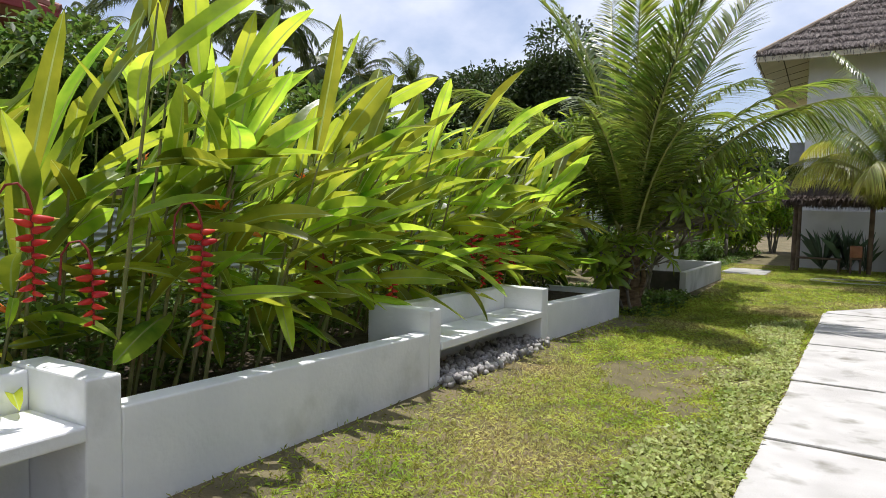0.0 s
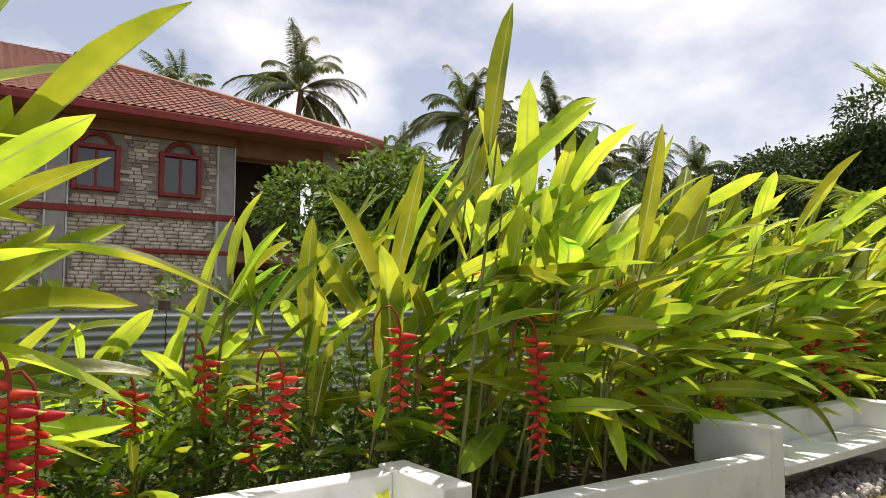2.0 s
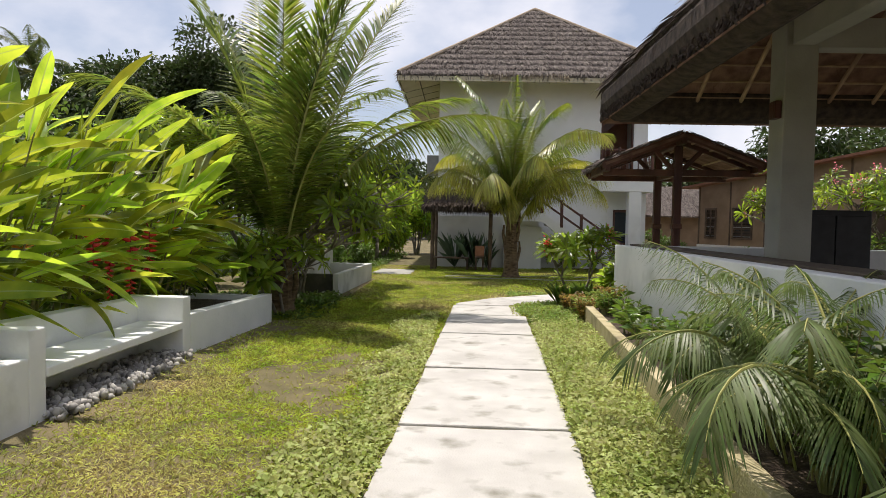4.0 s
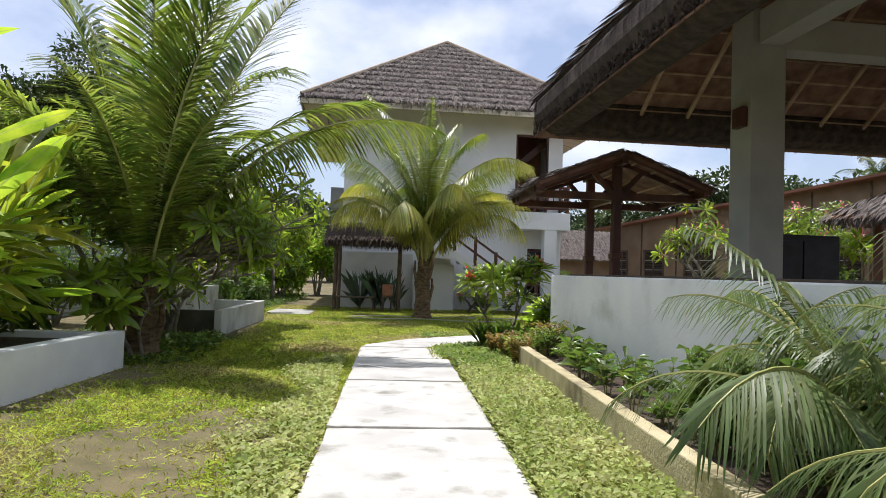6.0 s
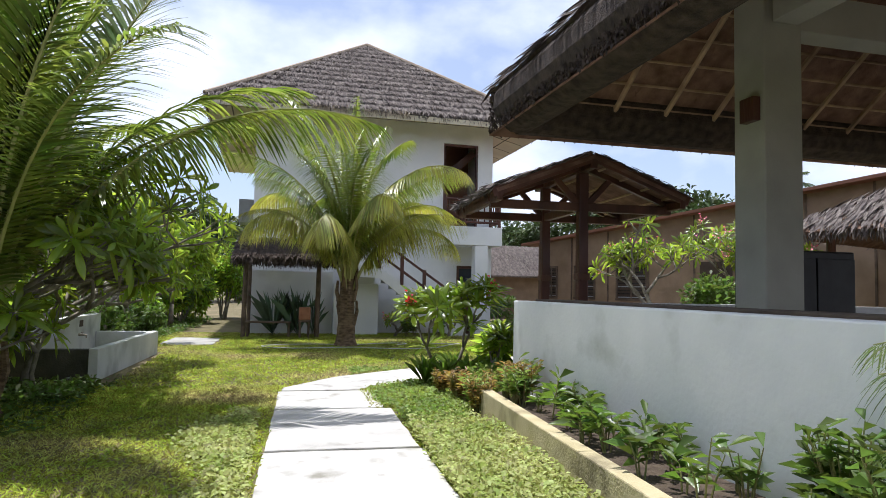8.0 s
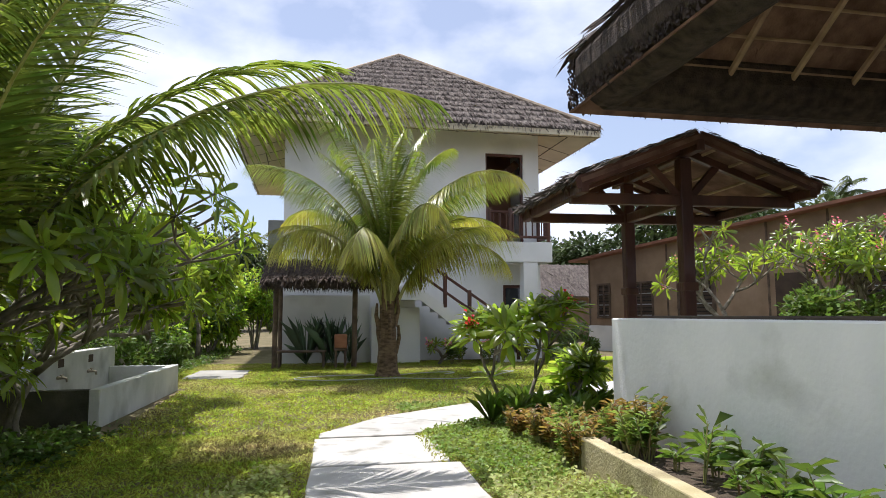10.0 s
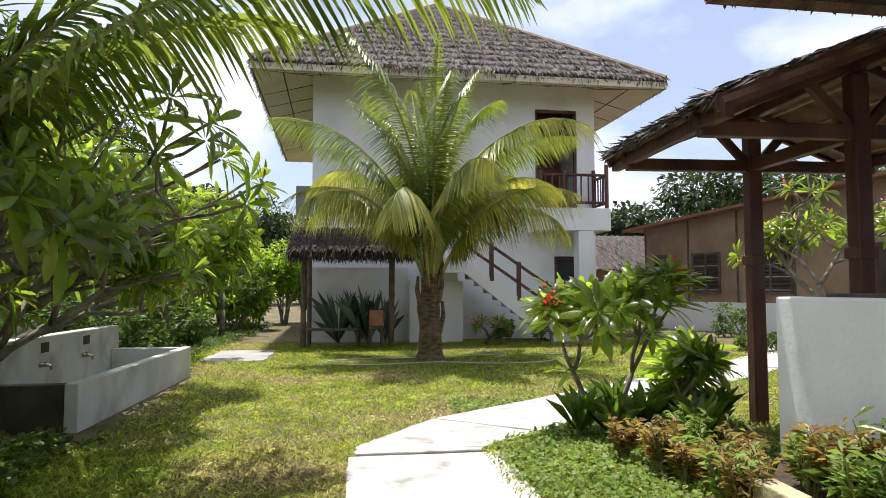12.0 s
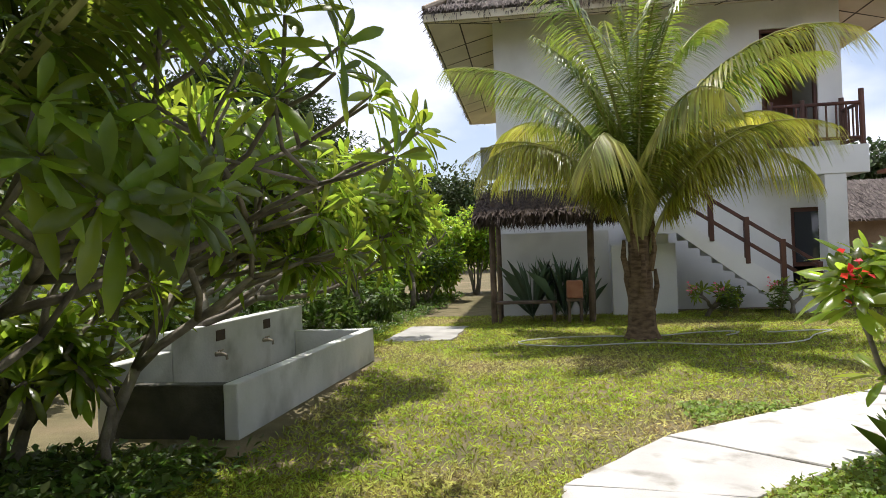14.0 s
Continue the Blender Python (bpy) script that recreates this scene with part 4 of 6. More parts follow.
def build_long_house():
    h = thing("bamboo_long_house", 9.9, 30.0, 0, -67, "long single-storey house of woven bamboo panels on a white base", "house")
    n = 9
    for k in range(n):
        x0, x1 = k * 1.75, (k + 1) * 1.75
        bm = prism([(x0, 0), (x1, 0), (x1, 0.12), (x0, 0.12)], 0.92, 3.4 + 0.17 * k, 0)
        for v in bm.verts:
            if v.co.z > 2 and v.co.x > x1 - 0.01:
                v.co.z += 0.17
        part("woven_panel", bm, M_WEAVE, h)
        part("batten", boxed(x0 - 0.03, x0 + 0.03, -0.03, -0.002, 0.92, 3.4 + 0.17 * k, 0.004), M_WOOD_OLD, h)
    part("base_wall", boxed(-0.05, n * 1.75 + 0.05, -0.06, 0.18, 0, 0.918, 0.01), M_HOUSE, h)
    part("end_wall", boxed(-0.02, 0.1, 0.182, 6, 0, 3.4, 0), M_WEAVE, h)
    part("back_wall", boxed(0.102, n * 1.75, 5.8, 5.98, 0, 3.4, 0), M_WEAVE, h)
    part("roof", slope_slab([(-0.6, -0.5, 3.40), (n * 1.75 + 0.3, -0.5, 4.98), (n * 1.75 + 0.3, 6.6, 5.2), (-0.6, 6.6, 3.5)], 0.09), M_EAVE, h)
    louvre_window("window", h, 0.45, 1.25, 0.5, 1.15)
    louvre_window("window", h, 1.95, 1.25, 0.9, 1.15)
    louvre_window("window", h, 3.95, 1.25, 1.2, 1.15)
    part("doorway", boxed(7.2, 8.3, -0.03, -0.003, 0.3, 2.5, 0.005), M_DARK, h)
    louvre_window("window", h, 9.3, 1.25, 0.95, 1.15)
    t = thing("thatched_hut", 10.6, 38.0, 0, 3, "low hut with a grey thatched roof beyond the house", "hut")
    part("wall", boxed(-4, 4, 0, 4, 0, 2.45, 0.02), M_WEAVE, t)
    q = [(-4.6, -0.8, 2.25), (4.6, -0.8, 2.25), (4.6, 2.2, 4.0), (-4.6, 2.2, 4.0)]
    part("roof_base", slope_slab(q, 0.1), M_THATCH, t)
    thatch_on("thatch", q, t, 3000, M_THATCH, 0.5)
    r = thing("thatched_shelter", 13.2, 15.4, 0, 20, "small shelter with shaggy grey thatch on dark posts", "shelter")
    for x in (-2.2, 2.2):
        for y in (-1.5, 1.5):
            part("post", bar((x, y, 0), (x, y, 3.0), 0.09), M_WOOD, r)
    for q in hip(-3.0, 3.0, -2.3, 2.3, 2.75, 4.0, 2.2):
        part("roof_base", slope_slab(q, 0.08), M_THATCH_IN, r)
        thatch_on("thatch", [(a, b, c + 0.04) for a, b, c in q], r, 2200, M_THATCH, 0.5)
    for a, b in (((-3, -2.3), (3, -2.3)), ((-3, 2.3), (-3, -2.3))):
        fringe("eave_straw", (*a, 2.70), (*b, 2.70), r, 900, M_THATCH, 0.28, (0, 0, -1), 0.12)


build_long_house()


# ---- the neighbour's house ----
def build_neighbour():
    h = thing("stone_clad_house", -20.0, 0, 0, 0, "two-storey house clad in buff stone with a red tiled roof", "house")
    X0, X1, Y0, Y1, ze = -14.0, 1.2, -18.0, 11.15, 6.88
    part("wall", boxed(-12.5, -0.06, -16.8, 6.75, 0, 6.82, 0), M_MORTAR, h)
    part("porch_pier", boxed(-0.6, -0.06, 9.60, 10.15, 0, 6.75, 0.01), M_MORTAR, h)
    part("porch_back", boxed(-6, -3.0, 6.752, 10.1, 0, 6.7, 0), M_DARK, h)
    part("porch_beam", boxed(-0.5, -0.05, 6.752, 9.598, 6.2, 6.75, 0.02), M_EAVE, h)
    part("porch_floor", boxed(-3, 0.3, 6.752, 10.15, 3.0, 3.35, 0.02), M_EAVE, h)
    zr = 10.5
    for q in hip(X0, X1, Y0, Y1, ze, zr, 8.0):
        part("roof_base", slope_slab(q, 0.12), M_TILE, h)
    # tile courses on the slope that faces the garden, and on its end
    east, west, south, north = hip(X0, X1, Y0, Y1, ze, zr, 8.0)
    for q in (east, north):
        a, b, c, d = (Vector(p) for p in q)
        vs, fs = [], []
        nrm = (b - a).cross(d - a).normalized()
        along = (b - a).normalized()
        span, rows, w = (b - a).length, 24, 0.24
        top0, top1 = (d - a).dot(along), (c - a).dot(along)
        up = ((d - a) - along * top0)
        for r in range(rows):
            t0, t1 = r / rows, min((r + 1.12) / rows, 1)
            k = int(top0 * t1 / w) + 1
            while (k + 1) * w < span + (top1 - span) * t1:
                o = len(vs)
                p0, p1 = a + along * k * w + up * t0, a + along * (k + 0.96) * w + up * t0
                p2, p3 = a + along * (k + 0.96) * w + up * t1, a + along * k * w + up * t1
                m0, m1 = (p0 + p1) / 2 + nrm * 0.075, (p2 + p3) / 2 + nrm * 0.04
                vs += [p0 + nrm * 0.03, m0, p1 + nrm * 0.03, p2 + nrm * 0.005, m1, p3 + nrm * 0.005]
                fs += [(o, o + 1, o + 4, o + 5), (o + 1, o + 2, o + 3, o + 4)]
                k += 1
        tagged(part("roof_tiles", mesh_np("roof_tiles", np.array([v[:] for v in vs]), np.array(fs), M_TILE), M_TILE, h), kind="stuff")
    part("ridge_cap", bar(east[1], east[2], 0.16), M_TILE, h)
    part("fascia", boxed(X1 - 0.10, X1 + 0.05, Y0, Y1, ze - 0.22, ze + 0.0, 0.02), M_RED, h)
    part("fascia", boxed(X0, X1 - 0.102, Y1 - 0.1, Y1 + 0.05, ze - 0.22, ze + 0.0, 0.02), M_RED, h)
    part("eave_board", boxed(-0.03, X1 - 0.11, Y0, Y1 - 0.11, ze - 0.16, ze - 0.10, 0), M_EAVE, h)
    part("frieze", boxed(-0.055, 0.12, -16.8, 6.74, 6.42, 6.72, 0.02), M_EAVE, h)
    for y in (-12.0, -5.0, 2.15, 6.45):
        p = part("pilaster", boxed(-0.055, 0.10, y - 0.22, y + 0.22, 0, 6.4, 0.01), M_GUTTER, h)
        for s in (-0.26, 0.23):
            part("edge", boxed(-0.055, 0.12, y + s, y + s + 0.04, 0, 6.4, 0.004), M_WHITE_OLD, p)
    part("band", boxed(-0.055, 0.14, -16.8, 6.74, 4.20, 4.38, 0.02), M_RED, h)
    part("band", boxed(-0.055, 0.12, -16.8, 6.74, 3.2, 3.32, 0.02), M_RED, h)
    for y in (-3.2, 0.78, 3.05, 5.18):
        w, z0, z1 = 0.45, 4.90, 5.92
        f = part("window_frame", boxed(-0.055, 0.14, y - w - 0.12, y - w, z0 - 0.1, z1 + 0.12, 0.01), M_RED, h)
        part("jamb", boxed(-0.055, 0.14, y + w, y + w + 0.12, z0 - 0.1, z1 + 0.12, 0.01), M_RED, f)
        part("head", boxed(-0.055, 0.14, y - w + 0.001, y + w - 0.001, z1, z1 + 0.11, 0.01), M_RED, f)
        part("sill", boxed(-0.055, 0.18, y - w + 0.001, y + w - 0.001, z0 - 0.1, z0, 0.01), M_RED, f)
        part("mullion", boxed(-0.055, 0.06, y - 0.03, y + 0.03, z0 + 0.002, z1 - 0.002, 0.005), M_RED, f)
        part("pane", boxed(-0.05, 0.02, y - w + 0.002, y + w - 0.002, z0 + 0.002, z1 - 0.003, 0), M_GLASS, f)
        arch = [(0.05, y + 0.36 * math.cos(a), z1 + 0.11 + 0.30 * math.sin(a)) for a in (math.pi * k / 10 for k in range(11))]
        part("arch", tube(bmesh.new(), arch, 0.06, 6), M_RED, f)
    return h


build_neighbour()


# ---- plants: builders ----
def leaf_mesh(name, width, arch, fold, curl, material, rib, seg=9, twist=0.0):
    """A long leaf of unit length along +Y with a pale midrib, folded and arched."""
    vs, fs, ms = [], [], []
    for i in range(seg + 1):
        t = i / seg
        w = width * (1 - (1 - t) ** 5) ** 0.5 * max(0.0, 1 - t ** 5) ** 0.6 * (0.80 + 0.20 * math.sin(math.pi * t)) + 0.004
        ph = arch * t
        y = math.sin(ph) / arch if abs(arch) > 1e-3 else t
        z = (math.cos(ph) - 1) / arch if abs(arch) > 1e-3 else 0.0
        rib_w = 0.010 * (1 - t) + 0.003
        up = fold * (1 + 0.25 * math.sin(7 * t + width * 40))
        tw = twist * t
        for s in (-1, -0.5, 0, 0, 0.5, 1):
            k = len(vs) % 6
            x = (-w, -w * 0.55, -rib_w, rib_w, w * 0.55, w)[k]
            lift = abs(x) * up - curl * (abs(x) / (width + 1e-6)) ** 2 * width
            vs.append((x * math.cos(tw) - lift * math.sin(tw), y, z + x * math.sin(tw) + lift * math.cos(tw)))
    for i in range(seg):
        for k in range(5):
            a = i * 6 + k
            fs.append((a, a + 1, a + 7, a + 6))
            ms.append(1 if k == 2 else 0)
    me = mesh_np(name, np.array(vs), np.array(fs), [material, rib], np.array(ms))
    me.polygons.foreach_set("use_smooth", [True] * len(me.polygons))
    return me


def aim(p, d, roll=0.0, s=1.0, sx=None):
    """A pose that turns +Y along d, upper side up, at p, scaled."""
    y = Vector(d).normalized()
    x = y.cross(Vector((0, 0, 1)))
    if x.length < 1e-3:
        x = Vector((1, 0, 0))
    x.normalize()
    z = x.cross(y)
    m = Matrix((x, y, z)).transposed().to_4x4()
    return Matrix.Translation(p) @ m @ pose(0, 0, 0, 0, roll, 0) @ Matrix.Diagonal((sx or s, s, s, 1))


HELI = [leaf_mesh("leaf", w, a, f, c, M_HELI, M_RIB, twist=t) for w, a, f, c, t in
        ((0.085, 0.20, 0.5, 0.1, 0.1), (0.105, 0.42, 0.35, 0.2, -0.3), (0.095, 0.60, 0.7, 0.1, 0.3), (0.075, 0.12, 0.9, 0.0, 0.0), (0.115, 0.30, 0.2, 0.5, 0.5), (0.10, 0.80, 0.5, 0.2, -0.2))]


def stem_mesh(k):
    bm = tube(bmesh.new(), [(0, 0, 0), (0.02 * k, 0.01, 0.4), (0.03 * k, 0.02, 0.75), (0.03 * k, 0.03, 1.0)], [0.016, 0.013, 0.010, 0.006], 5)
    me = bpy.data.meshes.new("stem")
    bm.to_mesh(me)
    bm.free()
    me.materials.append(M_STEM)
    return me


STEMS = [stem_mesh(k) for k in (-1, 0.3, 1)]


def heliconia(x, y, z, n, height, spread, label, drift=(0.35, 0.35), leaf=(0.75, 1.15), flat=0.0):
    """A clump of upright canes with long paddle leaves that lean to the light."""
    c = thing("heliconia_clump", x, y, z, 0, label, "heliconia", group="heliconias in the planter")
    for i in range(n):
        bx, by = RNG.uniform(-spread, spread) * 0.9, RNG.uniform(-spread, spread)
        h = height * RNG.uniform(0.32, 0.92)
        lx, ly = RNG.gauss(drift[0], 0.25) * 0.30, RNG.gauss(drift[1], 0.3) * 0.30
        axis = Vector((lx, ly, 1)).normalized()
        part("stem", STEMS[i % 3], M_STEM, c, m=aim((bx, by, 0), axis, 0, 1) @ pose(0, 0, 0, -90, 0, 0) @ Matrix.Diagonal((1, 1, h, 1)))
        k = RNG.choice((5, 6, 6, 7))
        side = RNG.choice((-1, 1))
        for j in range(k):
            t = 0.30 + 0.70 * (j + 0.6) / k
            root = Vector((bx, by, 0)) + axis * h * t
            side = -side
            a = RNG.gauss(0.9, 0.55) * side + (0.5 if drift[0] > 0 else 0)
            el = 0.10 + 1.10 * (j / max(1, k - 1)) ** 1.3 + RNG.gauss(0, 0.25) - flat
            el = min(el, 1.45)
            hd = Vector((math.cos(a) * 0.55 + drift[0] * 0.8, math.sin(a) + drift[1] * 0.9, 0)).normalized()
            d = hd * math.cos(el) + Vector((0, 0, math.sin(el)))
            s = RNG.uniform(*leaf) * (0.62 + 0.42 * t)
            part("leaf", HELI[RNG.randrange(6)], M_HELI, c, m=aim(root, d, RNG.gauss(0, 34), s, s * RNG.uniform(0.60, 0.92)))
        if i % 4 == 0:
            for j in range(4):
                a = RNG.uniform(0, 6.28)
                q = Vector((bx, by, 0)) + axis * h * 0.72
                part("flower", FLOWER, M_ORANGE, c, m=aim(q, (math.cos(a), math.sin(a), RNG.uniform(0.1, 0.9)), 0, RNG.uniform(0.09, 0.15)))
    return c


def flower_mesh():
    bm = bmesh.new()
    tube(bm, [(0, 0, 0), (0, 0.4, 0.05), (0, 1, 0.12)], [0.03, 0.11, 0.01], 5)
    me = bpy.data.meshes.new("flower")
    bm.to_mesh(me)
    bm.free()
    me.materials.append(M_ORANGE)
    return me


FLOWER = flower_mesh()


def bract_mesh():
    """A boat-shaped bract of unit length along +Y with a pale tip."""
    bm = bmesh.new()
    ring = []
    for t, w, d in ((0.0, 0.10, 0.15), (0.22, 0.15, 0.21), (0.55, 0.12, 0.16), (0.78, 0.07, 0.08), (1.0, 0.010, 0.012)):
        ring.append([bm.verts.new((w * math.cos(a), t, d * math.sin(a) + 0.18 * t * t)) for a in (2 * math.pi * k / 7 for k in range(7))])
    for i, (a, b) in enumerate(zip(ring, ring[1:])):
        for k in range(7):
            f = bm.faces.new((a[k], a[(k + 1) % 7], b[(k + 1) % 7], b[k]))
            f.material_index = 1 if i == 3 else 0
            f.smooth = True
    bm.faces.new(ring[0][::-1])
    me = bpy.data.meshes.new("bract")
    bm.to_mesh(me)
    bm.free()
    me.materials.append(M_BRACT)
    me.materials.append(M_BRACT_TIP)
    return me


BRACT = bract_mesh()


def hanging_flower(x, y, ztop, length, label="hanging red heliconia flower with yellow-tipped bracts"):
    f = thing("heliconia_flower", x, y, ztop, RNG.uniform(30, 80), label, "flower", group="hanging heliconia flowers")
    part("stalk", tube(bmesh.new(), [(-0.16, 0.02, -0.12), (-0.15, 0.02, 0.05), (-0.11, 0.01, 0.12), (-0.06, 0, 0.13), (-0.02, 0, 0.08), (0, 0, 0), (0.01, 0.01, -length)], [0.008, 0.007, 0.007, 0.007, 0.008, 0.009, 0.006], 6), M_RED, f)
    n = max(9, int(length / 0.031))
    for i in range(n):
        t = (i + 0.5) / n
        s = 0.118 * (1 - 0.40 * t) * RNG.uniform(0.85, 1.15) * (0.8 if i == 0 else 1)
        a = (0 if i % 2 else math.pi) + RNG.gauss(0, 0.30)
        part("bract", BRACT, M_BRACT, f, m=aim((0, 0, -length * t), (math.cos(a), math.sin(a), RNG.gauss(0.0, 0.15) - 0.6 * t), 0, s))
    return f


def frond_mesh(name, length, el, droop, n, leaf, hang, seed, material, width=0.035, v_angle=0.5, short_base=0.15):
    """A feather leaf along +Y: a curved rachis with leaflets on both sides; two meshes."""
    rs = np.random.RandomState(seed)
    pts, a, p = [], el, np.zeros(3)
    seg = 26
    for i in range(seg + 1):
        pts.append(p.copy())
        p = p + np.array([0, math.cos(a), math.sin(a)]) * length / seg
        a -= droop / seg * (0.4 + 1.2 * i / seg)
    pts = np.array(pts)
    bm = tube(bmesh.new(), [tuple(q) for q in pts[::2]], [0.034 * (1 - 0.9 * i / 13) * (length / 4) ** 0.5 for i in range(14)], 5)
    rach = bpy.data.meshes.new("frond")
    bm.to_mesh(rach)
    bm.free()
    rach.materials.append(M_RACHIS)
    vs, fs = [], []
    for i in range(n):
        t = short_base + (1 - short_base) * (i + rs.rand() * 0.6) / n
        u = min(t, 0.999) * seg
        k = int(u)
        q = pts[k] + (pts[k + 1] - pts[k]) * (u - k)
        d = pts[k + 1] - pts[k]
        d /= np.linalg.norm(d)
        up = np.cross(np.array([1.0, 0, 0]), d)
        ln = leaf * (math.sin(math.pi * (0.10 + 0.86 * ((t - short_base) / (1 - short_base)))) ** 0.6) * (0.85 + 0.3 * rs.rand())
        for s in (-1, 1):
            dirn = np.array([s, 0, 0]) * (1.0 - 0.45 * t) + d * (0.30 + 0.60 * t) + up * (v_angle * (1 - t * 0.6) + 0.08 * rs.randn()) + 0.04 * rs.randn(3)
            dirn /= np.linalg.norm(dirn)
            w = width * (0.75 + 0.5 * rs.rand())
            side = np.cross(dirn, up)
            side /= np.linalg.norm(side) + 1e-9
            side = side * 0.8 + up * 0.35 * s
            h1, h2 = hang * ln * 0.22, hang * ln * 0.85
            m1 = q + dirn * ln * 0.4 - np.array([0, 0, h1])
            m2 = q + dirn * ln * 0.75 - np.array([0, 0, (h1 + h2) * 0.52])
            tip = q + dirn * ln * 0.98 - np.array([0, 0, h2])
            o = len(vs)
            vs += [q - d * w * 0.3, q + d * w * 0.3, m1 + side * w / 2, m1 - side * w / 2, m2 + side * w * 0.38, m2 - side * w * 0.38, tip + side * w * 0.05, tip - side * w * 0.05]
            fs += [(o, o + 1, o + 2, o + 3), (o + 3, o + 2, o + 4, o + 5), (o + 5, o + 4, o + 6, o + 7)]
    return rach, mesh_np("foliage", np.array(vs), np.array(fs), material)


def add_frond(parent, data, p, az, roll=0.0, s=1.0):
    """az: degrees clockwise from +y."""
    r, l = data
    f = part("frond", r, M_RACHIS, parent, m=Matrix.Translation(p) @ pose(0, 0, 0, 0, 0, -az) @ pose(0, 0, 0, 0, roll, 0) @ Matrix.Diagonal((s, s, s, 1)))
    tagged(part("foliage", l, M_PALM, f), kind="stuff")
    return f


def palm_trunk(h, r0, r1, lean=(0, 0), rings=12):
    bm = bmesh.new()
    pts = [(lean[0] * (i / rings) ** 2, lean[1] * (i / rings) ** 2, h * i / rings) for i in range(rings + 1)]
    return tube(bm, pts, [(r0 + (r1 - r0) * (i / rings) ** 0.6) * (1 + 0.06 * (i % 2)) * (1.25 if i == 0 else 1) for i in range(rings + 1)], 11)


# ---- the young coconut palms ----
F_ERECT = [frond_mesh("frond", 5.4, 1.44, 0.62, 122, 0.98, 0.34, 3 + k, M_PALM, 0.050, 0.28) for k in range(2)]
F_OUT = [frond_mesh("frond", 4.6, 1.2, 1.25, 112, 0.92, 0.55, 13 + k, M_PALM, 0.048, 0.2) for k in range(2)]
F_ARCH = frond_mesh("frond", 5.1, 1.09, 1.52, 118, 0.66, 1.1, 23, M_PALM, 0.044, 0.12, 0.22)
F_SMALL = [frond_mesh("frond", 4.1, 1.50 - 0.06 * k, 0.75 + 0.42 * k, 130, 0.60, 1.15, 33 + k, M_PALM if k < 3 else M_PALM_YELLOW, 0.032, 0.15, 0.2) for k in range(4)]
F_DROOP = [frond_mesh("frond", 3.7, 1.25, 2.3 - 0.2 * k, 120, 0.62, 1.5, 43 + k, M_PALM_YELLOW, 0.030, 0.08, 0.2) for k in range(3)]


def palm_one():
    p = thing("coconut_palm", -3.5, 12.5, 0, 0, "young coconut palm with tall glossy upright fronds", "palm", group="young coconut palms")
    part("trunk", palm_trunk(0.95, 0.24, 0.17), M_TRUNK_DARK, p)
    for az, d, s, roll in ((100, F_ERECT[0], 1.0, 10), (350, F_ERECT[1], 1.02, -8), (40, F_ERECT[1], 1.04, 12), (75, F_OUT[0], 1.0, 0), (130, F_OUT[1], 0.95, 8), (265, F_ERECT[0], 0.95, 0), (300, F_OUT[0], 1.0, 0),
                           (215, F_OUT[1], 0.85, 5), (20, F_OUT[0], 0.98, 0), (250, F_OUT[1], 1.0, 0), (165, F_ERECT[1], 0.85, 0), (60, F_ERECT[0], 0.98, -8), (5, F_ERECT[0], 1.0, 5), (120, F_ERECT[1], 0.92, 6), (325, F_OUT[1], 1.0, 0), (185, F_OUT[0], 0.8, 0), (55, F_OUT[1], 0.95, 0), (280, F_ERECT[1], 1.0, 4)):
        add_frond(p, d, (0.03 * math.sin(radians(az)), 0.03 * math.cos(radians(az)), RNG.uniform(0.75, 1.05)), az, roll, s)
    add_frond(p, F_ARCH, (0.08, 0.0, 1.05), 90, -4, 1.0)
    for k in range(5):
        a = k * 1.26
        part("leaf_base", tube(bmesh.new(), [(0.16 * math.cos(a), 0.16 * math.sin(a), 0.2 + 0.1 * k), (0.26 * math.cos(a), 0.26 * math.sin(a), 0.5 + 0.1 * k), (0.24 * math.cos(a), 0.24 * math.sin(a), 0.8 + 0.1 * k)], [0.07, 0.05, 0.03], 6), M_TRUNK_DARK, p)


def palm_two():
    p = thing("coconut_palm", 1.14, 21.1, 0, 0, "small coconut palm with a stout trunk and drooping yellow-green fronds", "palm", group="young coconut palms")
    part("trunk", palm_trunk(1.65, 0.25, 0.16), M_TRUNK_DARK, p)
    up = (0, 48, 95, 140, 185, 228, 270, 318, 20, 115, 250, 75, 205, 160, 340, 60, 290, 175, 30, 85, 265, 235, 130, 305)
    for i, az in enumerate(up):
        add_frond(p, F_SMALL[i % 4], (0.08 * math.sin(radians(az)), 0.08 * math.cos(radians(az)), RNG.uniform(1.45, 1.75)), az, RNG.uniform(-8, 8), RNG.uniform(1.08, 1.22) if i < 8 else RNG.uniform(0.85, 1.05))
    low = (84, 262, 112, 240, 300, 165, 200, 40)
    for i, az in enumerate(low):
        add_frond(p, F_DROOP[i % 3], (0.13 * math.sin(radians(az)), 0.13 * math.cos(radians(az)), RNG.uniform(1.30, 1.6)), az, RNG.uniform(-8, 8), RNG.uniform(0.85, 1.02))
    for k in range(9):
        a = k * 2.4
        z = 0.5 + 0.12 * k
        part("leaf_base", tube(bmesh.new(), [(0.17 * math.cos(a), 0.17 * math.sin(a), z), (0.26 * math.cos(a), 0.26 * math.sin(a), z + 0.35), (0.24 * math.cos(a), 0.24 * math.sin(a), z + 0.62)], [0.06, 0.045, 0.025], 6), M_TRUNK_DARK, p)


palm_one()
palm_two()


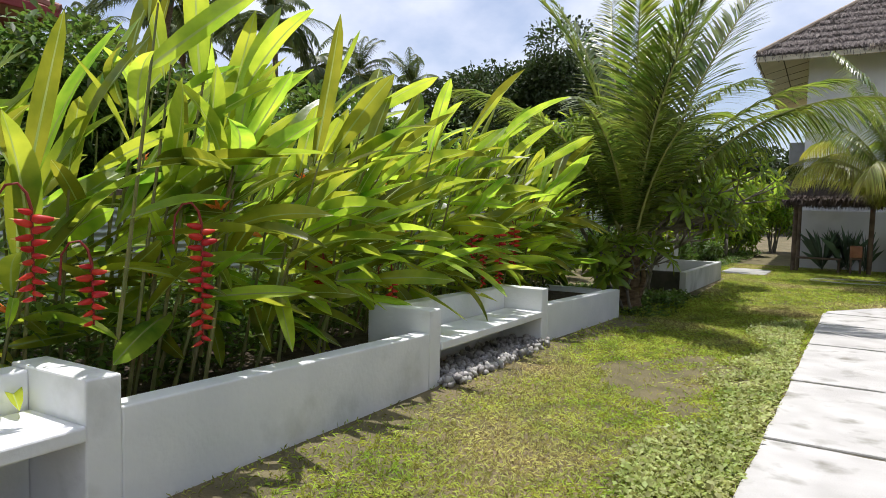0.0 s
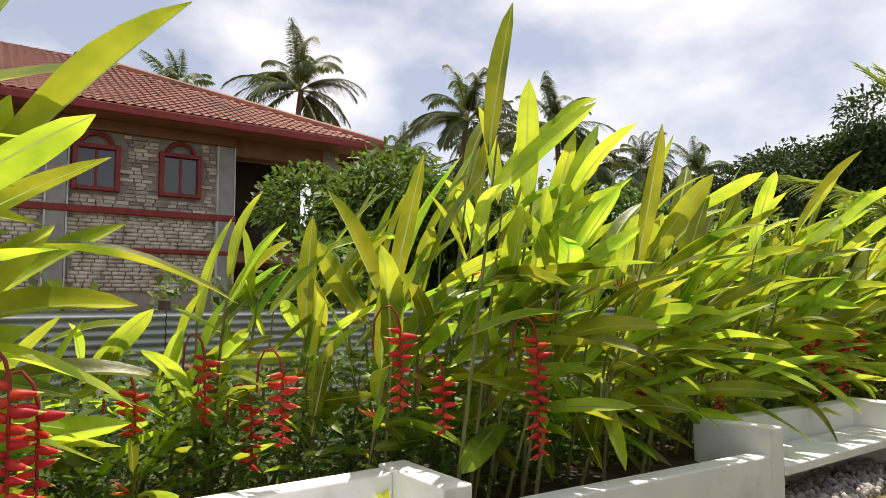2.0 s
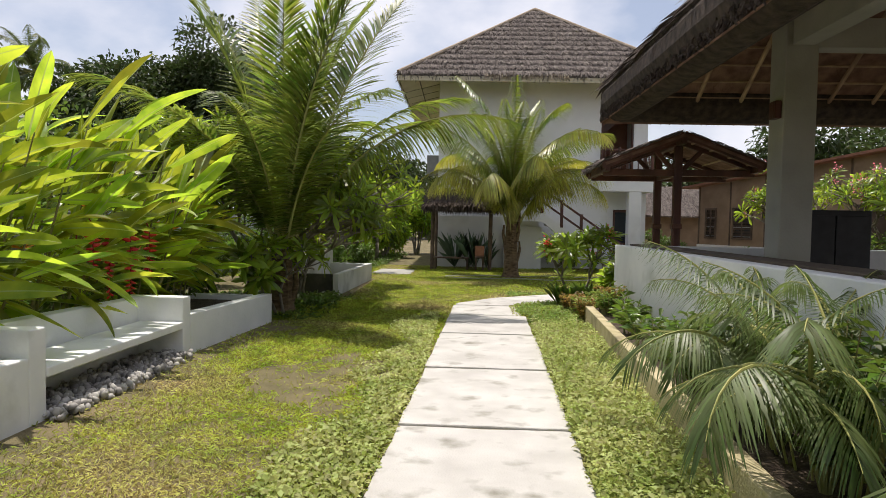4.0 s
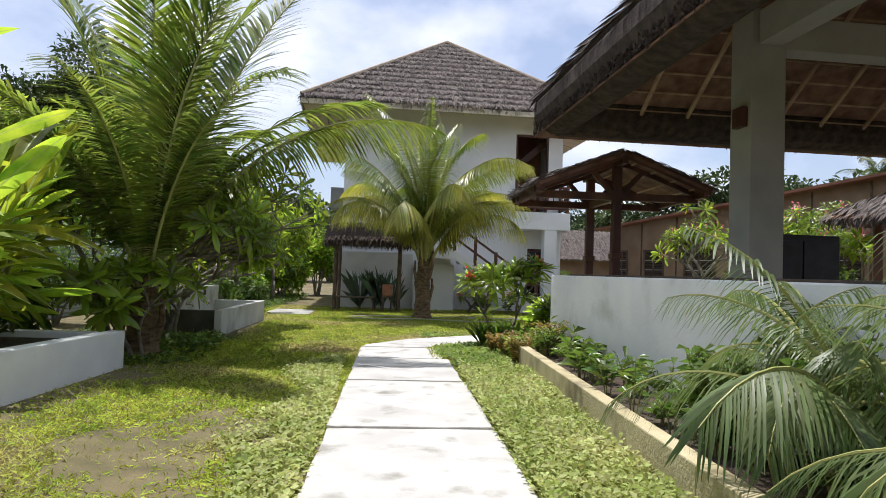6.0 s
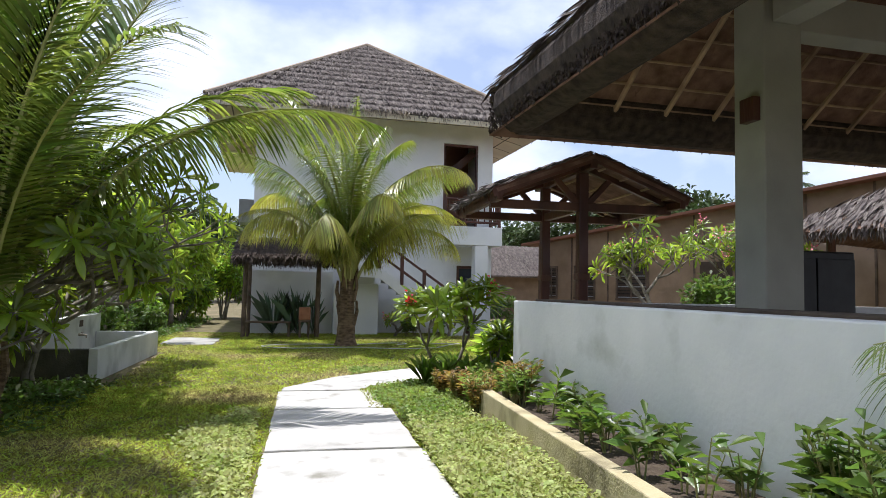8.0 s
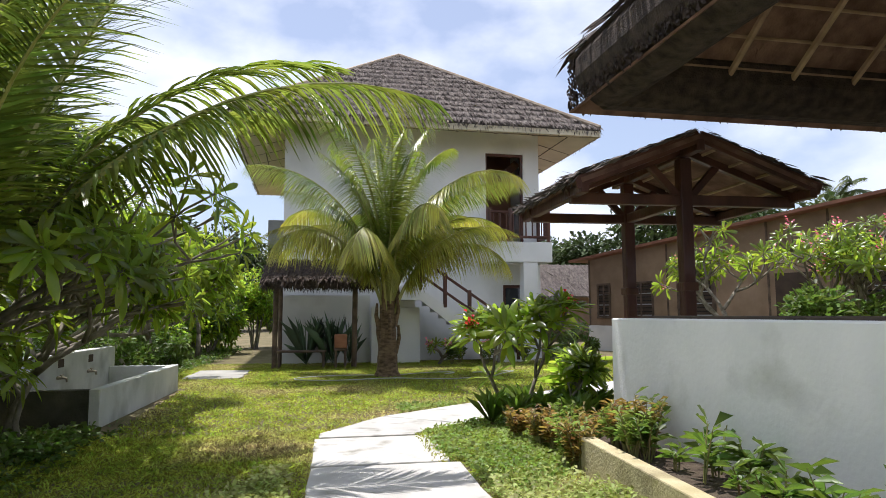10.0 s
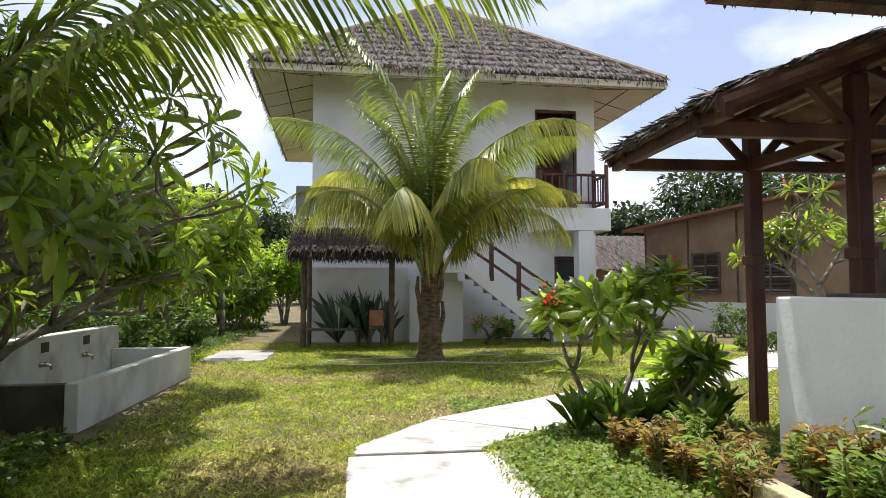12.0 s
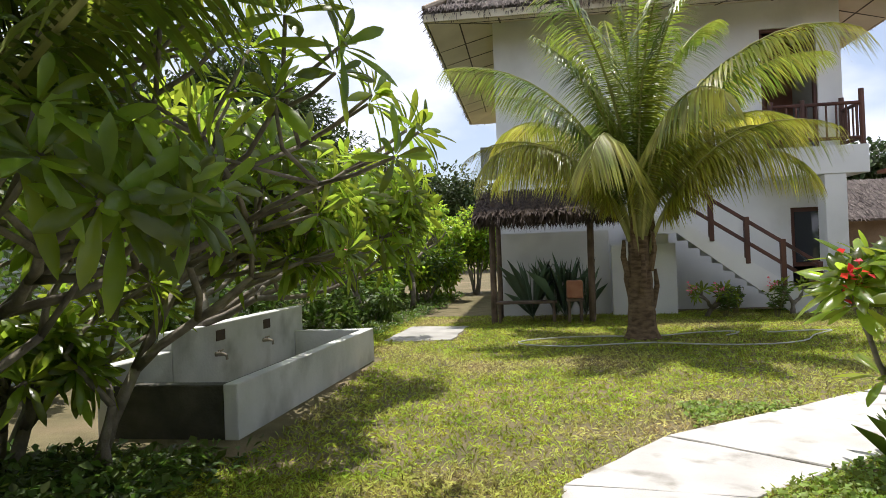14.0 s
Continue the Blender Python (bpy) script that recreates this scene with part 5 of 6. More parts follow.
def far_palm(x, y, crown, s, seed):
    p = thing("coconut_palm", x, y, 0, RNG.uniform(0, 360), "tall dark coconut palm beyond the gardens", "palm", group="far coconut palms")
    part("trunk", palm_trunk(crown, 0.28, 0.15, (RNG.uniform(-1, 1), RNG.uniform(-1, 1)), 16), M_TRUNK, p)
    top = Vector((p.children[0].data.vertices[-1].co.x, p.children[0].data.vertices[-1].co.y, crown))
    for k in range(28):
        r, l = FAR_FRONDS[k % 4]
        az = k * 137.5
        f = part("frond", r, M_RACHIS, p, m=Matrix.Translation(top) @ pose(0, 0, 0, 0, 0, -az) @ pose(0, 0, 0, RNG.uniform(-24, 16), RNG.uniform(-20, 20), 0) @ Matrix.Diagonal((s, s * RNG.uniform(0.7, 1.08), s, 1)))
        tagged(part("foliage", l, M_PALM_FAR, f), kind="stuff")


FAR_FRONDS = [frond_mesh("frond", 4.4, e, d, 64, 0.85, 0.95, 60 + i, M_PALM_FAR, 0.10) for i, (e, d) in enumerate(((1.2, 1.3), (0.75, 1.5), (0.3, 1.3), (-0.1, 1.0)))]
for i, (ang, dist, z, s) in enumerate(((67.7, 38, 13.9, 1.0), (53.6, 40, 12.9, 1.0), (49.7, 56, 16.0, 1.0), (44.0, 45, 13.4, 1.0), (37.5, 55, 12.6, 0.95), (33.1, 60, 12.6, 0.95), (77, 46, 15.5, 0.9), (57.5, 52, 13.2, 0.9), (28, 75, 14.0, 1.0), (-50, 52, 9.5, 0.9), (-39, 60, 8.5, 0.9), (40.5, 50, 11.6, 0.9), (51.5, 50, 12.6, 0.9), (63, 50, 11.5, 0.9))):
    a = radians(ang)
    far_palm(-0.79 - dist * math.sin(a), 0.39 + dist * math.cos(a), z, s, i)


# ---- frangipani ----
def rosette_mesh(n, size, seed, material=None):
    rs = np.random.RandomState(seed)
    vs, fs = [], []
    for i in range(n):
        a = i * 2.4 + rs.rand() * 0.5
        el = 0.15 + 0.95 * (i / n) + 0.15 * rs.randn()
        d = np.array([math.cos(a) * math.cos(el), math.sin(a) * math.cos(el), math.sin(el)])
        side = np.array([-math.sin(a), math.cos(a), 0])
        up = np.cross(d, side) * -1
        ln = size * (0.75 + 0.4 * rs.rand()) * (1 - 0.25 * i / n)
        root = d * 0.03
        o = len(vs)
        for t, w in ((0, 0.012), (0.22, 0.055), (0.5, 0.10), (0.75, 0.09), (0.92, 0.04), (1.0, 0.003)):
            c = root + d * ln * t - np.array([0, 0, 1]) * ln * 0.35 * t * t
            for s in (-1, 0, 1):
                vs.append(c + side * s * w * ln + up * abs(s) * w * ln * 0.35)
        for k in range(5):
            for j in range(2):
                b = o + k * 3 + j
                fs.append((b, b + 1, b + 4, b + 3))
    me = mesh_np("leaf_rosette", np.array(vs), np.array(fs), material or M_PLUM)
    me.polygons.foreach_set("use_smooth", [True] * len(me.polygons))
    return me


ROSETTES = [rosette_mesh(11, 0.36, k) for k in range(4)]
SMALL_ROSETTES = [rosette_mesh(10, 0.26, 10 + k) for k in range(3)]


def petals(n, size, material, seed):
    rs = np.random.RandomState(seed)
    at = rs.randn(n, 3) * size * 0.5
    v, f = blades(n, at, size * 0.7, size * 0.5, rs.randn(n, 3) + np.array([0, 0, 0.6]), bend=0.2)
    return mesh_np("flower_head", v, f, material)


PINK, REDF = petals(16, 0.11, M_PINK, 1), petals(14, 0.10, M_REDFLOWER, 2)


def frangipani(x, y, height, spread, label, seed, depth=4, lean=(0, 0), flower=None, small=False, trunks=1, z=0.0, bloom=0.12, girth=1.0, first=0.26):
    rs = random.Random(seed)
    p = thing("frangipani", x, y, z, 0, label, "frangipani", group="frangipani shrubs")
    tips, bm = [], bmesh.new()

    def grow(a, d, ln, r, k):
        b = a + d * ln
        mid = a.lerp(b, 0.5) + Vector((rs.gauss(0, 0.06), rs.gauss(0, 0.06), -0.03)) * ln
        tube(bm, [a, mid, b], [r, r * 0.9, r * 0.78], 6)
        if k == 0:
            tips.append((b, d))
            return
        if girth < 0.5 and (k == 1 or rs.random() < 0.4):
            tips.append((b, d))
        for j in range(3 if rs.random() < 0.55 else 2):
            u = Vector((rs.gauss(0, 0.85), rs.gauss(0, 0.85), rs.gauss(0.32, 0.28)))
            nd = (d * 0.75 + u * spread + Vector((lean[0], lean[1], 0.0)) * 0.35).normalized()
            grow(b, nd, ln * rs.uniform(0.72, 0.98) * (0.85 if girth < 0.5 else 1), r * 0.74, k - 1)
    for t in range(trunks):
        d0 = Vector((rs.gauss(0, 0.25) + lean[0] * 0.4, rs.gauss(0, 0.25) + lean[1] * 0.4, 1)).normalized()
        grow(Vector((rs.gauss(0, 0.12) * (trunks > 1), rs.gauss(0, 0.12) * (trunks > 1), 0)), d0, height * first, (0.045 + height * 0.012) * girth, depth)
    tagged(part("branchwork", bm, M_BARK, p, smooth=True), kind="stuff")
    R = SMALL_ROSETTES if small else ROSETTES
    for i, (b, d) in enumerate(tips):
        q = d.to_track_quat("Z", "Y").to_matrix().to_4x4()
        s = rs.uniform(0.8, 1.2)
        part("leaf_rosette", R[i % len(R)], M_PLUM, p, m=Matrix.Translation(b) @ q @ pose(0, 0, 0, 0, 0, rs.uniform(0, 360)) @ Matrix.Diagonal((s, s, s, 1)))
        if flower is not None and rs.random() < bloom:
            tagged(part("flower_head", flower, M_PINK, p, "cluster of bright flowers", m=Matrix.Translation(b + d * 0.14)), kind="stuff")
    return p


frangipani(-4.35, 13.75, 3.5, 0.75, "spreading frangipani with long glossy leaves on bare branches", 5, 5, (0.55, -0.15), girth=0.75)
frangipani(-4.75, 14.9, 3.5, 0.85, "spreading frangipani with grey forked branches", 6, 5, (0.6, 0.7), girth=0.75)
frangipani(-4.6, 17.0, 3.2, 0.7, "spreading frangipani reaching over the trough", 26, 5, (1.0, 0.1), girth=0.75)
frangipani(-5.2, 18.3, 3.1, 0.7, "spreading frangipani with grey forked branches", 8, 5, (0.4, 0.3), PINK)
frangipani(-4.4, 21.6, 2.9, 0.7, "frangipani shrub with pale pink flowers", 9, 4, (0.3, 0.0), PINK)
frangipani(-4.3, 24.4, 3.1, 0.7, "frangipani shrub with pale flowers beside the dirt track", 35, 4, (0.4, 0.0), PINK)
frangipani(-3.9, 28.0, 3.0, 0.7, "frangipani shrub beside the dirt track", 37, 4, (0.3, 0.0), PINK)
frangipani(-4.35, 14.3, 1.3, 0.7, "low young frangipani in the shade of the trough", 31, 3, (0.3, 0.1), None, False, 2)
frangipani(-3.55, 14.4, 1.9, 0.6, "low young frangipani in front of the trough", 41, 3, (0.3, 0.0), girth=0.55)
frangipani(-3.9, 13.6, 2.6, 0.85, "spreading frangipani with low drooping branches", 33, 4, (0.8, -0.3), girth=0.6)
frangipani(-3.3, 12.05, 1.5, 0.6, "low young frangipani before the coconut palm", 53, 3, (0.2, -0.1), None, False, 2, girth=0.5)
frangipani(-3.75, 14.55, 2.9, 0.8, "spreading frangipani reaching out over the lawn", 47, 4, (1.0, 0.35), girth=0.7)
frangipani(-6.0, 13.2, 3.2, 0.7, "spreading frangipani behind the coconut palm", 10, 5, (0.1, 0.0))
frangipani(1.98, 14.95, 2.15, 0.30, "small frangipani with red flowers beside the path", 12, 3, (0.0, -0.1), REDF, False, 2, bloom=0.12, girth=0.42, first=0.26)
frangipani(2.75, 14.7, 1.2, 0.45, "small frangipani with red flowers beside the path", 14, 2, (0.2, 0), REDF, False, 3, bloom=0.10, girth=0.42, first=0.28)
frangipani(9.6, 20.6, 3.3, 0.7, "frangipani tree with pink flowers by the long house", 17, 5, (0, 0), PINK, bloom=0.25)
frangipani(11.6, 19.4, 3.2, 0.7, "frangipani tree with pink flowers behind the gazebo", 19, 5, (-0.2, 0), PINK, bloom=0.25)
frangipani(4.6, 24.3, 0.9, 0.6, "low pink-flowered shrub beside the stair", 21, 3, (0, 0), PINK, True)
frangipani(2.9, 24.2, 0.9, 0.6, "low pink-flowered shrub beside the stair", 23, 3, (0, 0), PINK, True)


# ---- heliconias in the planter ----
for y, h, n, dr in ((-3.2, 2.9, 9, (0.4, 0.8)), (-2.3, 3.0, 10, (0.4, 0.8)), (-1.3, 3.0, 11, (0.45, 0.9)), (-0.4, 2.9, 11, (0.5, 0.9)), (0.4, 1.9, 5, (0.3, 0.5)), (1.2, 1.5, 5, (0.2, 0.2)), (2.0, 2.1, 8, (0.35, 0.1)),
                    (2.75, 2.5, 10, (0.2, 0.2)), (3.4, 3.1, 13, (0.3, 0.15)), (4.1, 3.1, 13, (0.4, 0.3)), (4.8, 2.9, 13, (0.5, 0.5)), (5.5, 2.8, 13, (0.55, 0.6)), (6.2, 2.8, 12, (0.5, 0.7)), (6.9, 2.9, 12, (0.5, 0.7)),
                    (7.6, 2.8, 12, (0.5, 0.7)), (8.3, 2.8, 12, (0.5, 0.7)), (9.0, 2.75, 12, (0.5, 0.7)), (9.7, 2.7, 12, (0.5, 0.7)), (10.4, 2.6, 12, (0.5, 0.7))):
    x = -4.6 if (2.9 < y < 5.2 or y > 8.8) else -5.25 if 0.3 < y < 2.5 else -4.85
    heliconia(x, y, 0.40, n if y < 2.5 else round(n * 0.75), h - 0.3, 0.42, "dense heliconia clump with upright sunlit paddle leaves" if h > 2.2 else "low thin heliconia clump with dark gaps", dr, (1.0, 1.5) if y < 0 else (0.7, 1.2) if h > 2.2 else (0.5, 0.85), 0.35 if y < 0.5 else 0.14 if y > 4.5 else 0.0)
for y, h, n in ((-2.6, 2.9, 8), (-0.9, 2.7, 8), (2.9, 2.6, 8), (4.2, 2.9, 9), (5.6, 2.8, 9), (7.0, 2.9, 9), (8.5, 2.8, 9), (10.0, 2.7, 9)):
    heliconia(-5.75, y, 0.40, n - 4, h - 0.2, 0.5, "dense heliconia clump at the back of the planter", (0.3, 0.3), (0.7, 1.1))
for x, y, z, l in ((-3.66, 0.64, 1.52, 0.72), (-3.74, 0.74, 1.42, 0.44), (-3.76, 3.44, 1.58, 0.74), (-4.0, 2.57, 1.66, 0.48), (-4.3, 1.97, 1.42, 0.42), (-4.75, 1.66, 1.50, 0.40), (-4.75, 1.95, 1.18, 0.38), (-4.75, 1.28, 1.32, 0.24), (-4.3, 5.2, 1.25, 0.40), (-4.28, 6.24, 1.05, 0.34),
                   (-4.2, 7.8, 1.50, 0.48), (-4.2, 8.12, 1.48, 0.74), (-4.18, 8.54, 1.44, 0.70), (-4.18, 9.0, 1.46, 0.56), (-3.8, -1.0, 1.5, 0.6), (-4.1, 2.95, 1.35, 0.36)):
    hanging_flower(x, y, z, l)


# ---- the feathery palm and small plants of the raised bed ----
F_ARECA = [frond_mesh("frond", 1.35, e, d, 56, 0.27, 1.15, 80 + i, M_ARECA, 0.014, 0.2) for i, (e, d) in enumerate(((1.2, 1.6), (0.95, 1.9), (1.05, 2.3), (1.35, 1.2), (0.75, 1.7), (1.15, 2.6)))]


def areca(x, y, z, n, s, label):
    p = thing("feather_palm", x, y, z, 0, label, "palm", group="feather palms in the raised bed")
    for k in range(n):
        a = k * 2.4
        b = Vector((0.16 * math.cos(a), 0.46 * math.sin(a), 0))
        part("cane", bar(b, b + Vector((0.06 * math.cos(a), 0.06 * math.sin(a), 0.24 * s)), 0.008, 6), M_RACHIS, p)
        add_frond(p, F_ARECA[k % 6], b + Vector((0.06 * math.cos(a), 0.06 * math.sin(a), 0.23 * s)), k * 137.5, RNG.uniform(-15, 15), s * RNG.uniform(0.8, 1.1))


areca(1.85, 6.1, 0.25, 26, 1.0, "feathery young palm with drooping grey-green leaflets")
areca(1.78, 4.9, 0.25, 24, 1.0, "feathery young palm with drooping grey-green leaflets")
areca(1.88, 3.4, 0.25, 12, 1.0, "feathery young palm with drooping grey-green leaflets")
areca(1.85, 1.6, 0.25, 10, 0.9, "feathery young palm with drooping grey-green leaflets")


def herb(name, x, y, z, n, size, height, material, label, category, group="", width=0.3, rise=(0.2, 1.1)):
    """A small plant: blades rising from a few stems."""
    p = thing(name, x, y, z, RNG.uniform(0, 360), label, category, group)
    k = max(3, n // 9)
    bm = bmesh.new()
    at, lean = [], []
    for i in range(k):
        a, h = RNG.uniform(0, 6.28), height * RNG.uniform(0.6, 1)
        tip = Vector((math.cos(a) * h * 0.35, math.sin(a) * h * 0.35, h))
        tube(bm, [(0.02 * math.cos(a), 0.02 * math.sin(a), -0.02), tip * 0.55, tip], [0.007, 0.006, 0.003], 5)
        for j in range(n // k):
            t = 0.3 + 0.7 * (j + 1) / (n // k)
            b = RNG.uniform(0, 6.28)
            at.append(tip * t)
            lean.append((math.cos(b), math.sin(b), RNG.uniform(*rise)))
    tagged(part("stalk", bm, M_STEM, p), kind="stuff")
    v, f = blades(len(at), np.array([a[:] for a in at]), size * (0.7 + 0.6 * NPR.rand(len(at))), size * width, np.array(lean), bend=0.3)
    tagged(part("foliage", mesh_np("foliage", v, f, material), material, p), kind="stuff")


for i in range(36):
    y = 6.6 + i * 0.145 + RNG.uniform(-0.1, 0.1)
    herb("bed_seedling", RNG.uniform(kerb_x(y) + 0.2, 2.22), y, 0.25, RNG.choice((12, 18, 27)), RNG.uniform(0.11, 0.22), RNG.uniform(0.15, 0.5), M_BUSH if i % 3 else M_LILY, "small green seedling in the raised bed", "plant", "seedlings in the raised bed")
for i in range(17):
    y = 11.35 + i * 0.135
    x = kerb_x(y) + RNG.uniform(0.15, 0.45) if y < 11.95 else RNG.uniform(1.65, 2.20)
    herb("croton", x, y, 0.25 if y < 11.95 else 0.0, 300, 0.095, RNG.uniform(0.28, 0.46), M_CROTON if i % 3 else M_COVER, "bushy croton with yellow and rust leaves", "croton", "crotons at the end of the bed")
for x, y, h in ((1.95, 1.6, 0.7), (1.7, 2.3, 0.7), (2.0, 2.9, 0.8), (1.62, 3.5, 0.75), (1.95, 4.0, 0.85), (1.62, 4.5, 0.7), (1.95, 5.0, 0.9), (1.68, 5.6, 0.7), (1.98, 6.2, 0.85), (1.72, 6.7, 0.6), (2.02, 7.3, 0.6)):
    herb("bed_shrub", x, y, 0.25, 420, 0.12, h, M_BUSH, "dense dark small-leaved shrub between the feather palms", "shrub", "shrubs in the raised bed", 0.42)
for x, y in ((1.60, 14.35), (1.85, 14.1), (2.3, 14.45), (2.6, 14.1), (2.9, 15.1), (2.45, 13.7), (3.0, 14.5), (2.25, 15.0), (2.75, 14.8)):
    herb("spider_lily", x, y, 0, 46, 0.50, 0.12, M_LILY, "strappy dark green lily clump", "lily", "lilies round the frangipani", 0.14, (1.2, 3.5))
for x, y, n in ((-0.6, 24.25, 46), (-0.1, 24.5, 46), (0.5, 24.6, 40), (0.1, 24.1, 36)):
    herb("spiky_plant", x, y, 0, n - 8, 1.55, 0.15, M_SPIKE, "spiky long-leaved plant against the white wall", "plant", "spiky plants by the lean-to", 0.016, (1.4, 8.0))
for x, y in ((3.6, 24.6), (5.3, 24.1), (6.4, 24.4), (3.2, 23.9), (5.9, 23.6), (4.1, 23.7)):
    herb("border_shrub", x, y, 0, 110, 0.16, 0.6, M_BUSH, "low green border shrub below the stair", "shrub", "shrubs below the stair")


# ---- bushes and trees ----
def bush(x, y, w, h, n, size, label, material=None, group="bushes by the fence", name="bush", squash=0.8):
    p = thing(name, x, y, 0, 0, label, "tree" if name == "broad_tree" else "bush", group)
    k = max(5, int(w * 3))
    cs, rs = [], []
    for i in range(k):
        a, r = NPR.rand() * 6.28, w * 0.42 * math.sqrt(NPR.rand())
        cs.append((r * math.cos(a), r * math.sin(a), h * (0.22 + 0.58 * NPR.rand())))
        rs.append(min(w, h) * (0.16 + 0.14 * NPR.rand()))
    bm = bmesh.new()
    for i in range(0, k, 2):
        c = Vector(cs[i])
        tube(bm, [(c.x * 0.1, c.y * 0.1, 0), (c.x * 0.45, c.y * 0.45, c.z * 0.5), c], [0.02 + h * 0.008, 0.015 + h * 0.005, 0.008], 5)
    tagged(part("branchwork", bm, M_BARK, p), kind="stuff")
    v, f = cloud(n, cs, rs, size, squash)
    tagged(part("crown", mesh_np("crown", v, f, material or M_BUSH), material or M_BUSH, p), kind="stuff")
    return p


for x, y, w, h, n, s in ((-8.4, -2, 2.4, 2.6, 1500, 0.2), (-8.6, 1, 2.6, 2.3, 1500, 0.2), (-9.5, 4, 3, 3.0, 1800, 0.2), (-12.2, 6.5, 3.6, 5.0, 11000, 0.19), (-10.6, 9.0, 3.6, 4.8, 11000, 0.19), (-9.0, 11.0, 3.4, 4.6, 10000, 0.18), (-11.4, 7.8, 3.0, 4.4, 9000, 0.19), (-12.5, 11, 4.5, 5.4, 3800, 0.22), (-13, 15, 5, 5.4, 3400, 0.24), (-12, 19, 5, 5.2, 3200, 0.24),
                         (-11, 23, 4.5, 4.6, 2800, 0.24), (-9.5, 27, 4.5, 4.2, 2600, 0.24), (-8.5, 20, 3, 3.4, 2200, 0.2), (-15, 9, 4, 6.0, 2800, 0.26), (-17, 15, 5, 6.5, 3000, 0.28)):
    bush(x, y, w, h, n, s, "dense leafy green bush beyond the metal fence")
for x, y, w, h, n, s in ((-6.2, 22.5, 2.2, 2.2, 1800, 0.17), (-5.6, 24.8, 2.2, 2.0, 1800, 0.17), (-4.6, 26.8, 2.0, 1.7, 1500, 0.16), (-6.3, 27.5, 2.6, 2.6, 1900, 0.18), (-4.0, 30, 2.2, 1.8, 1400, 0.18), (-5.0, 33, 3.0, 3.0, 1800, 0.2), (-2.8, 35, 2.4, 2.4, 1500, 0.2), (-6.4, 16.5, 1.8, 1.6, 1300, 0.15), (-6.3, 19.5, 1.8, 1.8, 1300, 0.16), (-4.6, 20.6, 1.3, 1.1, 900, 0.14),
                         (-6.3, 12.6, 1.6, 2.2, 1300, 0.16), (-4.9, 11.9, 1.0, 1.3, 800, 0.15), (-4.6, 22.8, 1.2, 0.9, 800, 0.14), (-4.1, 24.2, 1.2, 0.9, 800, 0.14)):
    bush(x, y, w, h, n, s, "leafy garden shrub beside the dirt track", group="shrubs along the track")
for x, y, w, h, n, s in ((8.4, 16.8, 2.0, 2.0, 1600, 0.17), (10.2, 18.0, 2.2, 2.2, 1600, 0.17), (7.6, 26.2, 1.6, 1.1, 1000, 0.13), (10.4, 25.2, 1.4, 0.9, 800, 0.12), (12.4, 21.9, 1.6, 1.0, 800, 0.13), (8.2, 21.2, 1.3, 0.6, 700, 0.1), (9.4, 22.1, 1.2, 0.6, 600, 0.1), (9.6, 33.5, 2.2, 1.7, 1500, 0.16), (11.2, 23.3, 1.3, 0.8, 700, 0.12)):
    bush(x, y, w, h, n, s, "clipped green shrub in front of the long house", group="shrubs by the long house")
for i, (ang, dist, w, h) in enumerate(((25.0, 45, 12, 16.6), (30, 50, 10, 14.6), (21, 48, 9, 14.6), (13.7, 52, 9, 12.5), (8, 58, 10, 9.5), (36, 42, 8, 7.5), (44, 36, 8, 7.0), (52, 34, 8, 7.0), (60, 33, 7, 6.5), (3, 62, 10, 8.5), (-4, 66, 9, 7),
                                       (-19, 58, 9, 9.0), (-24, 55, 8, 8.0), (-31, 48, 9, 10.0), (-37, 46, 9, 9.0), (-44, 44, 9, 8.5), (-50, 42, 9, 8.0), (-57, 42, 9, 8.0), (-64, 40, 9, 7.5), (-28, 66, 9, 8), (70, 42, 8, 7), (-14, 64, 9, 7))):
    a = radians(ang)
    bush(-0.5 - dist * math.sin(a), 6 + dist * math.cos(a), w, h, 30000 if i < 3 else 9000, 0.42 if i < 3 else 0.5, "broad dark-crowned tree beyond the gardens", M_TREE, "far broad trees", "broad_tree", 0.55)


for x, y, w, h in ((-3.9, 30.5, 2.4, 3.0), (-2.6, 34.0, 2.6, 3.4), (-5.0, 27.5, 2.2, 3.2), (-4.8, 33.0, 2.6, 4.0)):
    bush(x, y, w, h, 2600, 0.20, "leafy light green shrub beside the dirt track", M_PLUM, "shrubs by the dirt track", "shrub")


# ---- grass and creepers ----
def sheet_of(name, n, area, size, width, material, label, up=1.0, z=0.0, bend=0.25, keep=None, h=0.0):
    x0, x1, y0, y1 = area
    at = np.stack([x0 + (x1 - x0) * NPR.rand(n), y0 + (y1 - y0) * NPR.rand(n), np.full(n, z) + h * NPR.rand(n)], 1)
    if keep is not None:
        at = at[keep(at)]
    m = len(at)
    lean = NPR.randn(m, 3) * np.array([1, 1, 0.3]) + np.array([0, 0, up])
    s = size * (0.5 + NPR.rand(m))
    v, f = blades(m, at, s, s * width, lean, bend=bend)
    tagged(new(name, mesh_np(name, v, f, material)), label, "grass" if "grass" in name else "ground cover", kind="stuff")


